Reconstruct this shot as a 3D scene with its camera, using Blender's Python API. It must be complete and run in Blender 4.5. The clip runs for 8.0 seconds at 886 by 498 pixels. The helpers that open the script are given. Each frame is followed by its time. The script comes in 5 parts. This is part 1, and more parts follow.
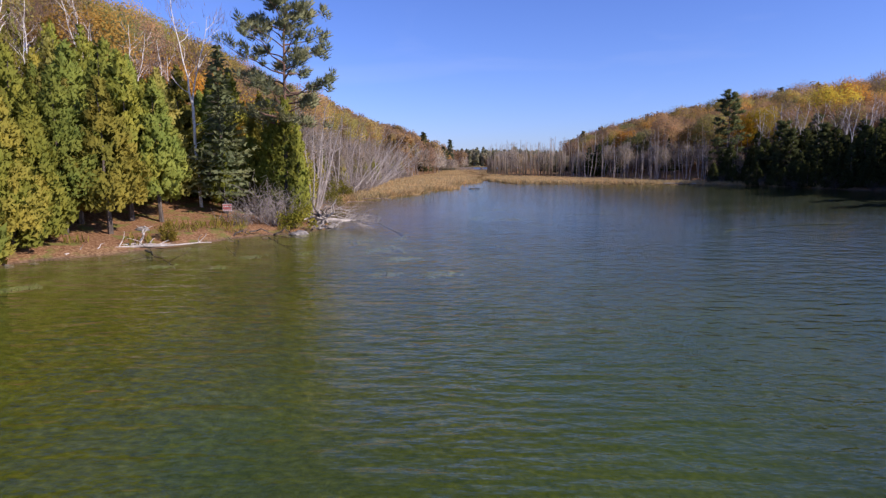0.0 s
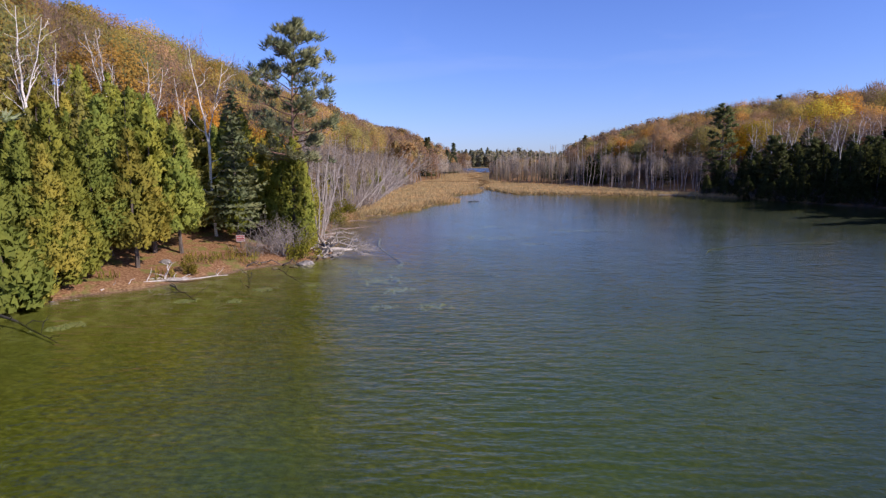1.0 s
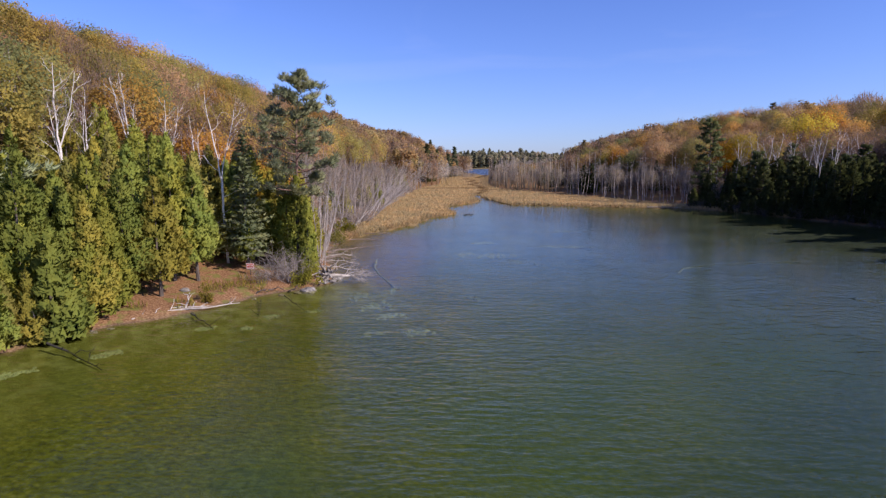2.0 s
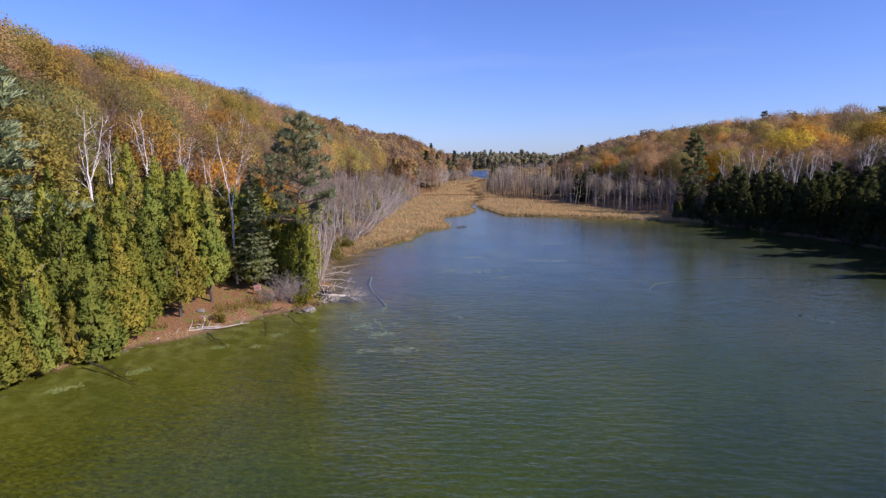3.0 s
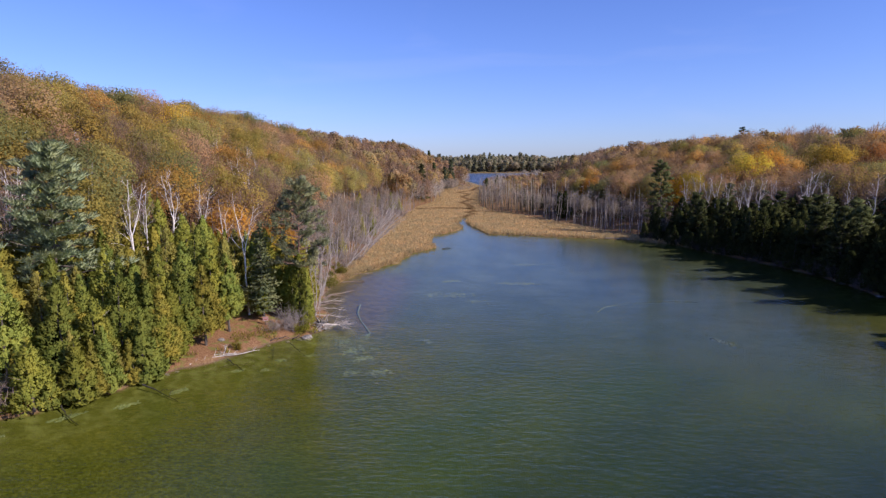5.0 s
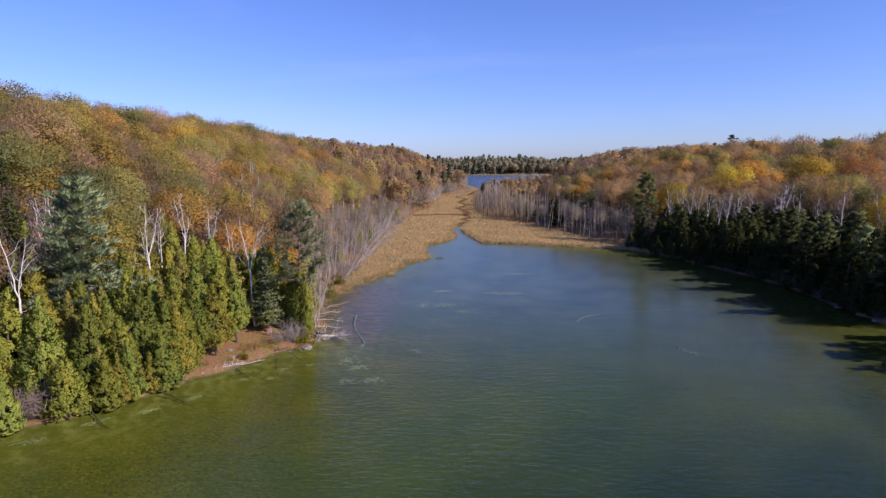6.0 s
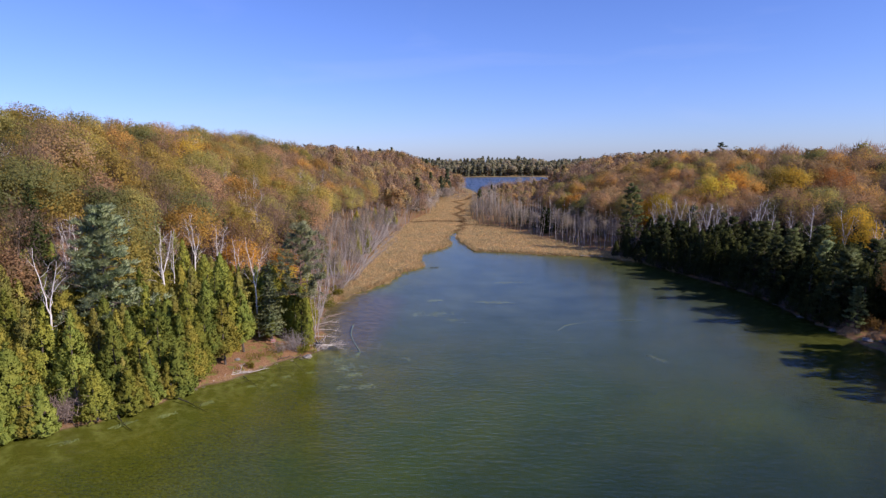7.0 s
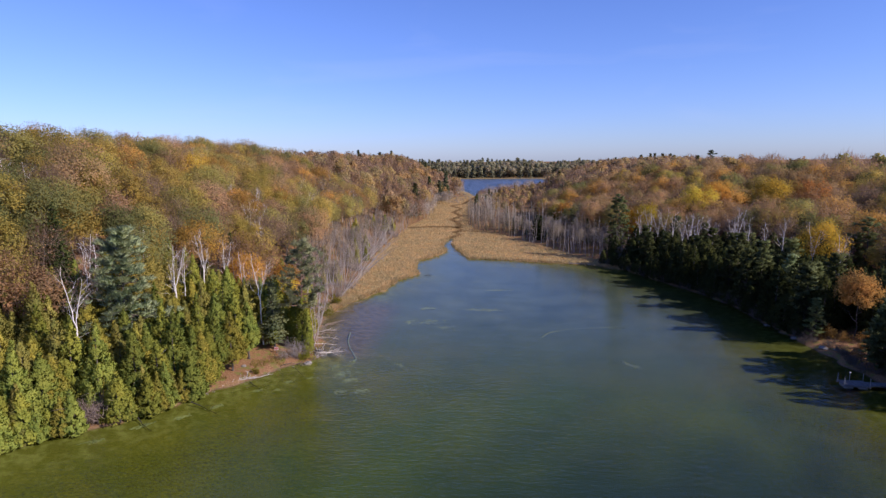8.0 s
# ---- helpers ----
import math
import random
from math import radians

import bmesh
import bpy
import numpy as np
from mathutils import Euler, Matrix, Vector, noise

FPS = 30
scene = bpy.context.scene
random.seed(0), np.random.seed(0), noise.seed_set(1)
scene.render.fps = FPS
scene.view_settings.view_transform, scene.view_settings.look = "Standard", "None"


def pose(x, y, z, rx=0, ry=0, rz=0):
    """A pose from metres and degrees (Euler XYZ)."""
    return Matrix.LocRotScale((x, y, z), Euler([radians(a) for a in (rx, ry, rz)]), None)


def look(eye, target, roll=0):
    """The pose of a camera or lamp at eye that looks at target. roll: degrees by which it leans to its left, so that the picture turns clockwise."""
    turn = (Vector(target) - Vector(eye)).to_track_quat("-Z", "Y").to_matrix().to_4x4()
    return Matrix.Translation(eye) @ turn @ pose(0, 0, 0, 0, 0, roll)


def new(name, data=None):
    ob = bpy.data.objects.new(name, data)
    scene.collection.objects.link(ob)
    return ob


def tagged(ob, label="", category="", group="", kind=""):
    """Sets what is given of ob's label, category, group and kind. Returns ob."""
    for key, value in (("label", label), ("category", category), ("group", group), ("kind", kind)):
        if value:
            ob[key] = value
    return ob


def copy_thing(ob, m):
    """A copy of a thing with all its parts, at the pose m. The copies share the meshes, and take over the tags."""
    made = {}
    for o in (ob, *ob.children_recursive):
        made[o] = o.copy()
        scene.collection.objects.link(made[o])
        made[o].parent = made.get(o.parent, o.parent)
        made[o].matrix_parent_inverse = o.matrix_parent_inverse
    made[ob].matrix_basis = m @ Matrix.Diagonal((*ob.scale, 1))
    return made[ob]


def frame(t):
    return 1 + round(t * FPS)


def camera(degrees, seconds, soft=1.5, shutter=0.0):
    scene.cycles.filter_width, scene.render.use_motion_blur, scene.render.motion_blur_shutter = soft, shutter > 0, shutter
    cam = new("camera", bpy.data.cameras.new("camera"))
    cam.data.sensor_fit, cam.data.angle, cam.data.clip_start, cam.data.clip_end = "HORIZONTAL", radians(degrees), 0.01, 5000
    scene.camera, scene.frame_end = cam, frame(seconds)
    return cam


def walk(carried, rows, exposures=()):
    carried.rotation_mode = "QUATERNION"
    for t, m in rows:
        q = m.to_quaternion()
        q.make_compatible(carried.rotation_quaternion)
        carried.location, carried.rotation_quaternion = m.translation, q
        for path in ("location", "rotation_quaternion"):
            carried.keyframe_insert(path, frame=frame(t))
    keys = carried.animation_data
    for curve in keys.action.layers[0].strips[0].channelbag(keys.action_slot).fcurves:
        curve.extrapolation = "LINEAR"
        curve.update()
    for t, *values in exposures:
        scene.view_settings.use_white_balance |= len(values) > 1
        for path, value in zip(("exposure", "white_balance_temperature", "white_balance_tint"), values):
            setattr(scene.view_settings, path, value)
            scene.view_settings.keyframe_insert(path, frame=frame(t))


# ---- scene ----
cam = camera(73.0, 8.0, soft=1.35)
PATH = [
    (0, (0.037, 1.992, 3.603), (-0.046, 3.971, 3.323), -0.4),
    (0.5, (0.334, 0.768, 4.649), (0.244, 2.746, 4.367), -0.3),
    (1, (0.823, -0.878, 5.778), (0.725, 1.1, 5.495), -0.3),
    (1.5, (1.388, -2.743, 7.015), (1.285, -0.766, 6.73), -0.3),
    (3, (3.591, -9.533, 10.905), (3.476, -7.557, 10.615), -0.2),
    (3.5, (4.466, -12.018, 12.182), (4.348, -10.042, 11.891), -0.3),
    (4, (5.341, -14.516, 13.539), (5.223, -12.541, 13.246), -0.3),
    (4.5, (6.198, -17.132, 14.889), (6.078, -15.157, 14.596), -0.3),
    (6, (8.79, -25.034, 18.969), (8.666, -23.06, 18.675), -0.4),
    (6.5, (9.629, -27.763, 20.358), (9.504, -25.789, 20.064), -0.5),
    (7, (10.543, -30.546, 21.774), (10.417, -28.572, 21.48), -0.5),
    (7.5, (11.407, -33.359, 23.215), (11.28, -31.385, 22.919), -0.5),
    (8, (12.391, -36.204, 24.591), (12.262, -34.23, 24.296), -0.5),
]
walk(cam, [(t, look(eye, target, roll)) for t, eye, target, roll in PATH], [(0.0, 0.40, 6180, 23), (8.0, 0.40, 6180, 23)])

# ---- world, sun, exposure ----
SUN_FROM = Vector((0.90, -0.38, 0.66)).normalized()      # towards the sun
sun_data = bpy.data.lights.new("sun", "SUN")
sun_data.energy, sun_data.angle, sun_data.color = 4.6, radians(0.6), (1.0, 0.90, 0.74)
sun = new("sun", sun_data)
sun.matrix_basis = look(SUN_FROM * 200, (0, 0, 0))
world = bpy.data.worlds.new("sky")
scene.world = world
world.use_nodes = True
wt = world.node_tree
sky = wt.nodes.new("ShaderNodeTexSky")
sky.sky_type, sky.sun_disc = "NISHITA", False
sky.sun_elevation = math.asin(SUN_FROM.z)
sky.sun_rotation = math.atan2(SUN_FROM.x, SUN_FROM.y)
sky.air_density, sky.dust_density, sky.ozone_density = 1.0, 0.3, 2.0
wt.nodes["Background"].inputs["Strength"].default_value = 0.079
tone = wt.nodes.new("ShaderNodeMix")          # clear, deep-blue autumn air
tone.data_type, tone.blend_type = "RGBA", "MULTIPLY"
tone.inputs[0].default_value, tone.inputs[7].default_value = 1.0, (0.74, 0.94, 1.56, 1)
wt.links.new(sky.outputs[0], tone.inputs[6])
veil = wt.nodes.new("ShaderNodeMix")          # a few thin wisps of high cloud
veil.data_type = "RGBA"
veil.inputs[7].default_value = (6.2, 6.9, 8.6, 1)
spot = wt.nodes.new("ShaderNodeTexCoord")
wisp_map = wt.nodes.new("ShaderNodeMapping")
wisp_map.inputs["Scale"].default_value = (2.2, 2.2, 11.0)
wisp = wt.nodes.new("ShaderNodeTexNoise")
wisp.inputs["Scale"].default_value, wisp.inputs["Detail"].default_value, wisp.inputs["Distortion"].default_value = 1.0, 5.0, 0.6
thin = wt.nodes.new("ShaderNodeMapRange")
for sock, v in zip(("From Min", "From Max", "To Min", "To Max"), (0.56, 0.80, 0.0, 0.16)):
    thin.inputs[sock].default_value = v
wt.links.new(spot.outputs["Generated"], wisp_map.inputs["Vector"])
wt.links.new(wisp_map.outputs[0], wisp.inputs["Vector"])
wt.links.new(wisp.outputs["Fac"], thin.inputs["Value"])
wt.links.new(thin.outputs[0], veil.inputs[0])
wt.links.new(tone.outputs[2], veil.inputs[6])
wt.links.new(veil.outputs[2], wt.nodes["Background"].inputs["Color"])

# ---- materials ----


def material(name, rough=0.8):
    m = bpy.data.materials.new(name)
    m.use_nodes = True
    b = m.node_tree.nodes["Principled BSDF"]
    b.inputs["Roughness"].default_value = rough
    return m, m.node_tree, b


def node(nt, kind, **vals):
    n = nt.nodes.new("ShaderNode" + kind)
    for k, v in vals.items():
        n.inputs[k.replace("_", " ")].default_value = v
    return n


def noise_at(nt, scale, detail=4.0, stretch=(1, 1, 1), local=False, rough=0.55):
    co = nt.nodes.new("ShaderNodeTexCoord") if local else nt.nodes.new("ShaderNodeNewGeometry")
    mp = node(nt, "Mapping")
    mp.inputs["Scale"].default_value = stretch
    nt.links.new(co.outputs["Object" if local else "Position"], mp.inputs["Vector"])
    n = node(nt, "TexNoise", Scale=scale, Detail=detail, Roughness=rough)
    nt.links.new(mp.outputs[0], n.inputs["Vector"])
    return n.outputs["Fac"]


def ramp(nt, fac, stops):
    r = nt.nodes.new("ShaderNodeValToRGB")
    e = r.color_ramp.elements
    while len(e) < len(stops):
        e.new(0.5)
    for el, (p, c) in zip(e, stops):
        el.position, el.color = p, (*c, 1) if len(c) == 3 else c
    nt.links.new(fac, r.inputs[0])
    return r.outputs["Color"]


def mix(nt, fac, a, b, mode="MIX"):
    m = nt.nodes.new("ShaderNodeMix")
    m.data_type, m.blend_type = "RGBA", mode
    for sock, v in ((m.inputs[0], fac), (m.inputs[6], a), (m.inputs[7], b)):
        if isinstance(v, (int, float)):
            sock.default_value = v
        elif isinstance(v, tuple):
            sock.default_value = (*v, 1)
        else:
            nt.links.new(v, sock)
    return m.outputs[2]


def math_node(nt, op, a, b=0.0, clamp=False):
    m = nt.nodes.new("ShaderNodeMath")
    m.operation, m.use_clamp = op, clamp
    for sock, v in ((m.inputs[0], a), (m.inputs[1], b)):
        if isinstance(v, (int, float)):
            sock.default_value = v
        else:
            nt.links.new(v, sock)
    return m.outputs[0]


def bump(nt, b, height, strength=0.5, dist=0.02):
    n = node(nt, "Bump", Strength=strength, Distance=dist)
    nt.links.new(height, n.inputs["Height"])
    nt.links.new(n.outputs[0], b.inputs["Normal"])
    return n


def plain(name, lo, hi, scale=6.0, rough=0.8, stretch=(1, 1, 1), local=True, relief=0.3, dist=0.01):
    m, nt, b = material(name, rough)
    n = noise_at(nt, scale, 5, stretch, local)
    big = noise_at(nt, scale * 0.13, 3, stretch, local)
    c = ramp(nt, n, [(0.3, lo), (0.7, hi)])
    c = mix(nt, 1.0, c, ramp(nt, big, [(0.3, (0.72, 0.72, 0.72)), (0.7, (1.2, 1.2, 1.2))]), "MULTIPLY")
    nt.links.new(c, b.inputs["Base Color"])
    bump(nt, b, n, relief, dist)
    return m


def foliage(name, source="object", spread=0.5, through_light=0.3, colour=None):
    """Leaves: the tree's own tint, varied leaf by leaf and in patches; light shines through in part."""
    m = bpy.data.materials.new(name)
    m.use_nodes = True
    nt = m.node_tree
    nt.nodes.remove(nt.nodes["Principled BSDF"])
    if colour:
        tint = nt.nodes.new("ShaderNodeRGB").outputs[0]
        tint.default_value = (*colour, 1)
    elif source == "object":
        tint = nt.nodes.new("ShaderNodeObjectInfo").outputs["Color"]
    else:
        a = nt.nodes.new("ShaderNodeAttribute")
        a.attribute_name = "tint"
        tint = a.outputs["Color"]
    geo = nt.nodes.new("ShaderNodeNewGeometry")
    isl = geo.outputs["Random Per Island"]
    lo, hi = 1 - spread, 1 + spread
    c = mix(nt, 1.0, tint, ramp(nt, isl, [(0.0, (lo, lo, lo)), (1.0, (hi, hi * 0.98, hi * 0.9))]), "MULTIPLY")
    patch = noise_at(nt, 0.7, 3)
    c = mix(nt, 1.0, c, ramp(nt, patch, [(0.3, (0.78, 0.86, 0.85)), (0.7, (1.22, 1.1, 1.0))]), "MULTIPLY")
    d = nt.nodes.new("ShaderNodeBsdfDiffuse")
    t = nt.nodes.new("ShaderNodeBsdfTranslucent")
    s = nt.nodes.new("ShaderNodeMixShader")
    s.inputs[0].default_value = through_light
    nt.links.new(c, d.inputs["Color"])
    nt.links.new(c, t.inputs["Color"])
    nt.links.new(d.outputs[0], s.inputs[1])
    nt.links.new(t.outputs[0], s.inputs[2])
    nt.links.new(s.outputs[0], nt.nodes["Material Output"].inputs["Surface"])
    return m


LEAF = foliage("leaf", "object", 0.10, 0.55)
NEEDLE = foliage("needle", "object", 0.15, 0.42)
WOODS = foliage("far_leaf", "tint", 0.12, 0.5)
HAZE = foliage("bare_twigs", "own", 0.16, 0.5, (0.30, 0.215, 0.165))
GREY_HAZE = foliage("grey_twigs", "own", 0.16, 0.5, (0.36, 0.315, 0.28))
RUST_HAZE = foliage("rust_twigs", "own", 0.16, 0.5, (0.33, 0.215, 0.135))
GRASS = foliage("sedge", "tint", 0.14, 0.45)
BARK = plain("bark", (0.045, 0.036, 0.03), (0.16, 0.13, 0.105), 9, 0.9, (1, 1, 0.25), relief=0.8, dist=0.03)
PINE_BARK = plain("pine_bark", (0.10, 0.055, 0.04), (0.28, 0.17, 0.12), 8, 0.9, (1, 1, 0.3), relief=0.8, dist=0.03)
GREY_WOOD = plain("weathered_wood", (0.235, 0.205, 0.185), (0.46, 0.41, 0.37), 8, 0.85, (1, 1, 0.2), relief=0.6, dist=0.02)
PALE_WOOD = plain("bleached_wood", (0.27, 0.24, 0.21), (0.52, 0.47, 0.41), 8, 0.8, (1, 1, 0.4), relief=0.5, dist=0.015)
BIRCH_TWIG = plain("birch_twig", (0.13, 0.09, 0.075), (0.26, 0.185, 0.15), 5, 0.9)
TWIG = plain("twig", (0.155, 0.115, 0.092), (0.285, 0.215, 0.175), 5, 0.9)
SUNK_WOOD = plain("waterlogged_wood", (0.012, 0.011, 0.008), (0.05, 0.045, 0.03), 6, 0.9)
SILT_WOOD = plain("silted_wood", (0.10, 0.12, 0.10), (0.22, 0.25, 0.2), 6, 0.9)
BRUSH = plain("brush_wood", (0.17, 0.145, 0.125), (0.32, 0.275, 0.24), 6, 0.9)
ROCK = plain("rock", (0.10, 0.09, 0.08), (0.30, 0.275, 0.245), 5, 0.85, relief=0.8, dist=0.05)
DOCK_WOOD = plain("dock_wood", (0.075, 0.074, 0.074), (0.16, 0.158, 0.157), 7, 0.8, (1, 0.2, 1))
METAL = plain("galvanised_metal", (0.16, 0.16, 0.165), (0.28, 0.28, 0.28), 5, 0.4)
WHITE = plain("sign_white", (0.42, 0.40, 0.37), (0.6, 0.58, 0.55), 5, 0.5, relief=0.05)
RED = plain("sign_red", (0.36, 0.04, 0.035), (0.48, 0.06, 0.05), 5, 0.5, relief=0.05)


def birch_bark():
    m, nt, b = material("birch_bark", 0.7)
    n = noise_at(nt, 5, 4, (1, 1, 4), True)
    c = ramp(nt, n, [(0.30, (0.08, 0.07, 0.06)), (0.40, (0.62, 0.58, 0.53)), (0.75, (0.80, 0.77, 0.72))])
    nt.links.new(c, b.inputs["Base Color"])
    bump(nt, b, n, 0.3, 0.01)
    return m


BIRCH = birch_bark()


def ground_material():
    """Leaf litter inland, peat in the marsh, green silt and weed under the water, painted darker with depth."""
    m, nt, b = material("ground", 0.95)
    geo = nt.nodes.new("ShaderNodeNewGeometry")
    sep = nt.nodes.new("ShaderNodeSeparateXYZ")
    nt.links.new(geo.outputs["Position"], sep.inputs[0])
    z = sep.outputs["Z"]
    fine, mid, big = noise_at(nt, 9, 6), noise_at(nt, 1.1, 5), noise_at(nt, 0.12, 4)
    litter = ramp(nt, fine, [(0.25, (0.08, 0.036, 0.018)), (0.5, (0.22, 0.116, 0.057)), (0.75, (0.40, 0.25, 0.135))])
    litter = mix(nt, ramp(nt, mid, [(0.52, (0, 0, 0)), (0.62, (1, 1, 1))]), litter, (0.16, 0.15, 0.04))
    att = nt.nodes.new("ShaderNodeAttribute")
    att.attribute_name = "marsh"
    peat = ramp(nt, fine, [(0.3, (0.17, 0.12, 0.055)), (0.7, (0.34, 0.25, 0.12))])
    land = mix(nt, att.outputs["Fac"], litter, peat)
    # sand and gravel at the water's edge
    edge = math_node(nt, "SUBTRACT", 1.0, math_node(nt, "MULTIPLY", z, 9.0), True)
    sand = ramp(nt, fine, [(0.3, (0.07, 0.052, 0.038)), (0.7, (0.19, 0.145, 0.105))])
    land = mix(nt, math_node(nt, "MULTIPLY", edge, math_node(nt, "SUBTRACT", 0.8, att.outputs["Fac"], True)), land, sand)
    # lake bed; the light that water absorbs with depth is put into its colour
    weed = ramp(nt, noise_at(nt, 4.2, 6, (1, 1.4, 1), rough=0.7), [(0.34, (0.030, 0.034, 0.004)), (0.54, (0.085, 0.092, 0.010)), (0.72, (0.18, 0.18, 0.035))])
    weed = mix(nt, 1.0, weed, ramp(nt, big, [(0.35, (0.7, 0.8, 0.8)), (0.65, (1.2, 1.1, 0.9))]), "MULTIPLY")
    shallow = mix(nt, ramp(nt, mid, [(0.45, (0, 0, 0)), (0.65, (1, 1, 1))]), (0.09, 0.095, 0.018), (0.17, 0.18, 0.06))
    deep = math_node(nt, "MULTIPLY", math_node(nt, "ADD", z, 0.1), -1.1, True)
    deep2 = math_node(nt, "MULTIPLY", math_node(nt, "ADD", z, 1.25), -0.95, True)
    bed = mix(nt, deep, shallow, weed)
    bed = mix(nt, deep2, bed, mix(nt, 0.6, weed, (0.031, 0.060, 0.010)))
    # deepest part painted near-black, as light lost in the water
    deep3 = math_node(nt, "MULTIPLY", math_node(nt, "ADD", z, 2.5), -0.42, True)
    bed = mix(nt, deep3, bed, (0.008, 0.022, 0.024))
    # upper lake bed lightened and blued to stand for reflected sky
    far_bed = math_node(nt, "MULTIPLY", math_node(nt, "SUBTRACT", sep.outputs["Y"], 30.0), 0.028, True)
    sky_sheen = ramp(nt, noise_at(nt, 0.16, 5), [(0.3, (0.045, 0.066, 0.082)), (0.7, (0.105, 0.132, 0.15))])
    bed = mix(nt, math_node(nt, "MULTIPLY", math_node(nt, "MULTIPLY", far_bed, deep), 0.75), bed, sky_sheen)
    muddy = math_node(nt, "MULTIPLY", math_node(nt, "MULTIPLY", math_node(nt, "SUBTRACT", sep.outputs["Y"], 34.0), 0.2, True), math_node(nt, "MULTIPLY", math_node(nt, "SUBTRACT", 70.0, sep.outputs["Y"]), 0.15, True))
    muddy = math_node(nt, "MULTIPLY", muddy, math_node(nt, "MULTIPLY", math_node(nt, "ADD", sep.outputs["X"], 1.0), -0.3, True))
    bed = mix(nt, math_node(nt, "MULTIPLY", muddy, 0.8), bed, ramp(nt, mid, [(0.35, (0.075, 0.052, 0.048)), (0.65, (0.15, 0.11, 0.095))]))
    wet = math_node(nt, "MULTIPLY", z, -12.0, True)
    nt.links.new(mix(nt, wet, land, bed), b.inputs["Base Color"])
    bump(nt, b, fine, 0.7, 0.06)
    b.inputs["Specular IOR Level"].default_value = 0.1
    return m


GROUND = ground_material()


def water_material(name, tint, amp, rough=0.09, shelter=0.68):
    m = bpy.data.materials.new(name)
    m.use_nodes = True
    nt = m.node_tree
    nt.nodes.remove(nt.nodes["Principled BSDF"])
    small = noise_at(nt, 1.0, 3, (2.1, 4.4, 1), rough=0.55)
    wave = noise_at(nt, 1.0, 2, (1.2, 2.2, 1), rough=0.4)
    chop = noise_at(nt, 1.0, 2, (0.3, 0.8, 1))
    gust = noise_at(nt, 0.035, 3, (1, 1.5, 1))
    place = nt.nodes.new("ShaderNodeSeparateXYZ")
    nt.links.new(nt.nodes.new("ShaderNodeNewGeometry").outputs["Position"], place.inputs[0])
    lee = math_node(nt, "MULTIPLY", math_node(nt, "SUBTRACT", place.outputs["Y"], 8.0), 0.024, True)      # calmer towards the sheltered head of the lake
    open_wind = math_node(nt, "SUBTRACT", 1.0, math_node(nt, "MULTIPLY", lee, shelter))
    gust = math_node(nt, "MULTIPLY", math_node(nt, "ADD", gust, 0.5), open_wind)
    hgt = math_node(nt, "ADD", math_node(nt, "ADD", math_node(nt, "MULTIPLY", small, 0.55), math_node(nt, "MULTIPLY", wave, 0.9)), math_node(nt, "MULTIPLY", chop, 0.75))
    bp = node(nt, "Bump", Strength=1.0, Distance=amp)
    nt.links.new(math_node(nt, "MULTIPLY", hgt, gust), bp.inputs["Height"])
    fr = node(nt, "Fresnel", IOR=1.333)
    gl = node(nt, "BsdfGlossy", Roughness=rough)
    tr = nt.nodes.new("ShaderNodeBsdfTransparent")
    tr.inputs["Color"].default_value = (*tint, 1)
    ms = nt.nodes.new("ShaderNodeMixShader")
    for n in (fr, gl):
        nt.links.new(bp.outputs[0], n.inputs["Normal"])
    nt.links.new(fr.outputs[0], ms.inputs[0])
    nt.links.new(tr.outputs[0], ms.inputs[1])
    nt.links.new(gl.outputs[0], ms.inputs[2])
    nt.links.new(ms.outputs[0], nt.nodes["Material Output"].inputs["Surface"])
    return m


WATER = water_material("lake_water", (0.80, 0.86, 0.62), 0.088, 0.06)
FAR_WATER = water_material("far_lake_water", (0.25, 0.5, 1.0), 0.36, 0.36, 0.0)

# ---- mesh helpers ----


def mesh_of(name, V, faces, mat, tint=None, smooth=False, normals=None):
    """A mesh from an array of places and a list of face arrays of three or four corners; normals round off the shading of crowns."""
    me = bpy.data.meshes.new(name)
    V = np.asarray(V, np.float32)
    loops = np.concatenate([np.asarray(f, np.int32).ravel() for f in faces])
    sizes = np.concatenate([np.full(len(f), np.shape(f)[1], np.int32) for f in faces])
    me.vertices.add(len(V))
    me.vertices.foreach_set("co", V.ravel())
    me.loops.add(len(loops))
    me.loops.foreach_set("vertex_index", loops)
    me.polygons.add(len(sizes))
    me.polygons.foreach_set("loop_start", np.concatenate([[0], np.cumsum(sizes)[:-1]]).astype(np.int32))
    if tint is not None:
        a = me.attributes.new("tint", "FLOAT_COLOR", "POINT")
        a.data.foreach_set("color", np.c_[tint, np.ones(len(tint))].astype(np.float32).ravel())
    me.update(calc_edges=True)
    me.validate()
    me.polygons.foreach_set("use_smooth", np.full(len(me.polygons), smooth or normals is not None))
    if normals is not None:
        me.normals_split_custom_set_from_vertices(np.asarray(normals, np.float32))
    me.materials.append(mat)
    return me


def join(bits):
    """One (places, faces) out of several."""
    vs, fs, k = [], [], 0
    for V, F in bits:
        vs.append(V)
        fs += [np.asarray(f) + k for f in F]
        k += len(V)
    return np.concatenate(vs), fs


def unit(v):
    v = np.asarray(v, float)
    return v / np.maximum(np.linalg.norm(v, axis=-1, keepdims=True), 1e-9)


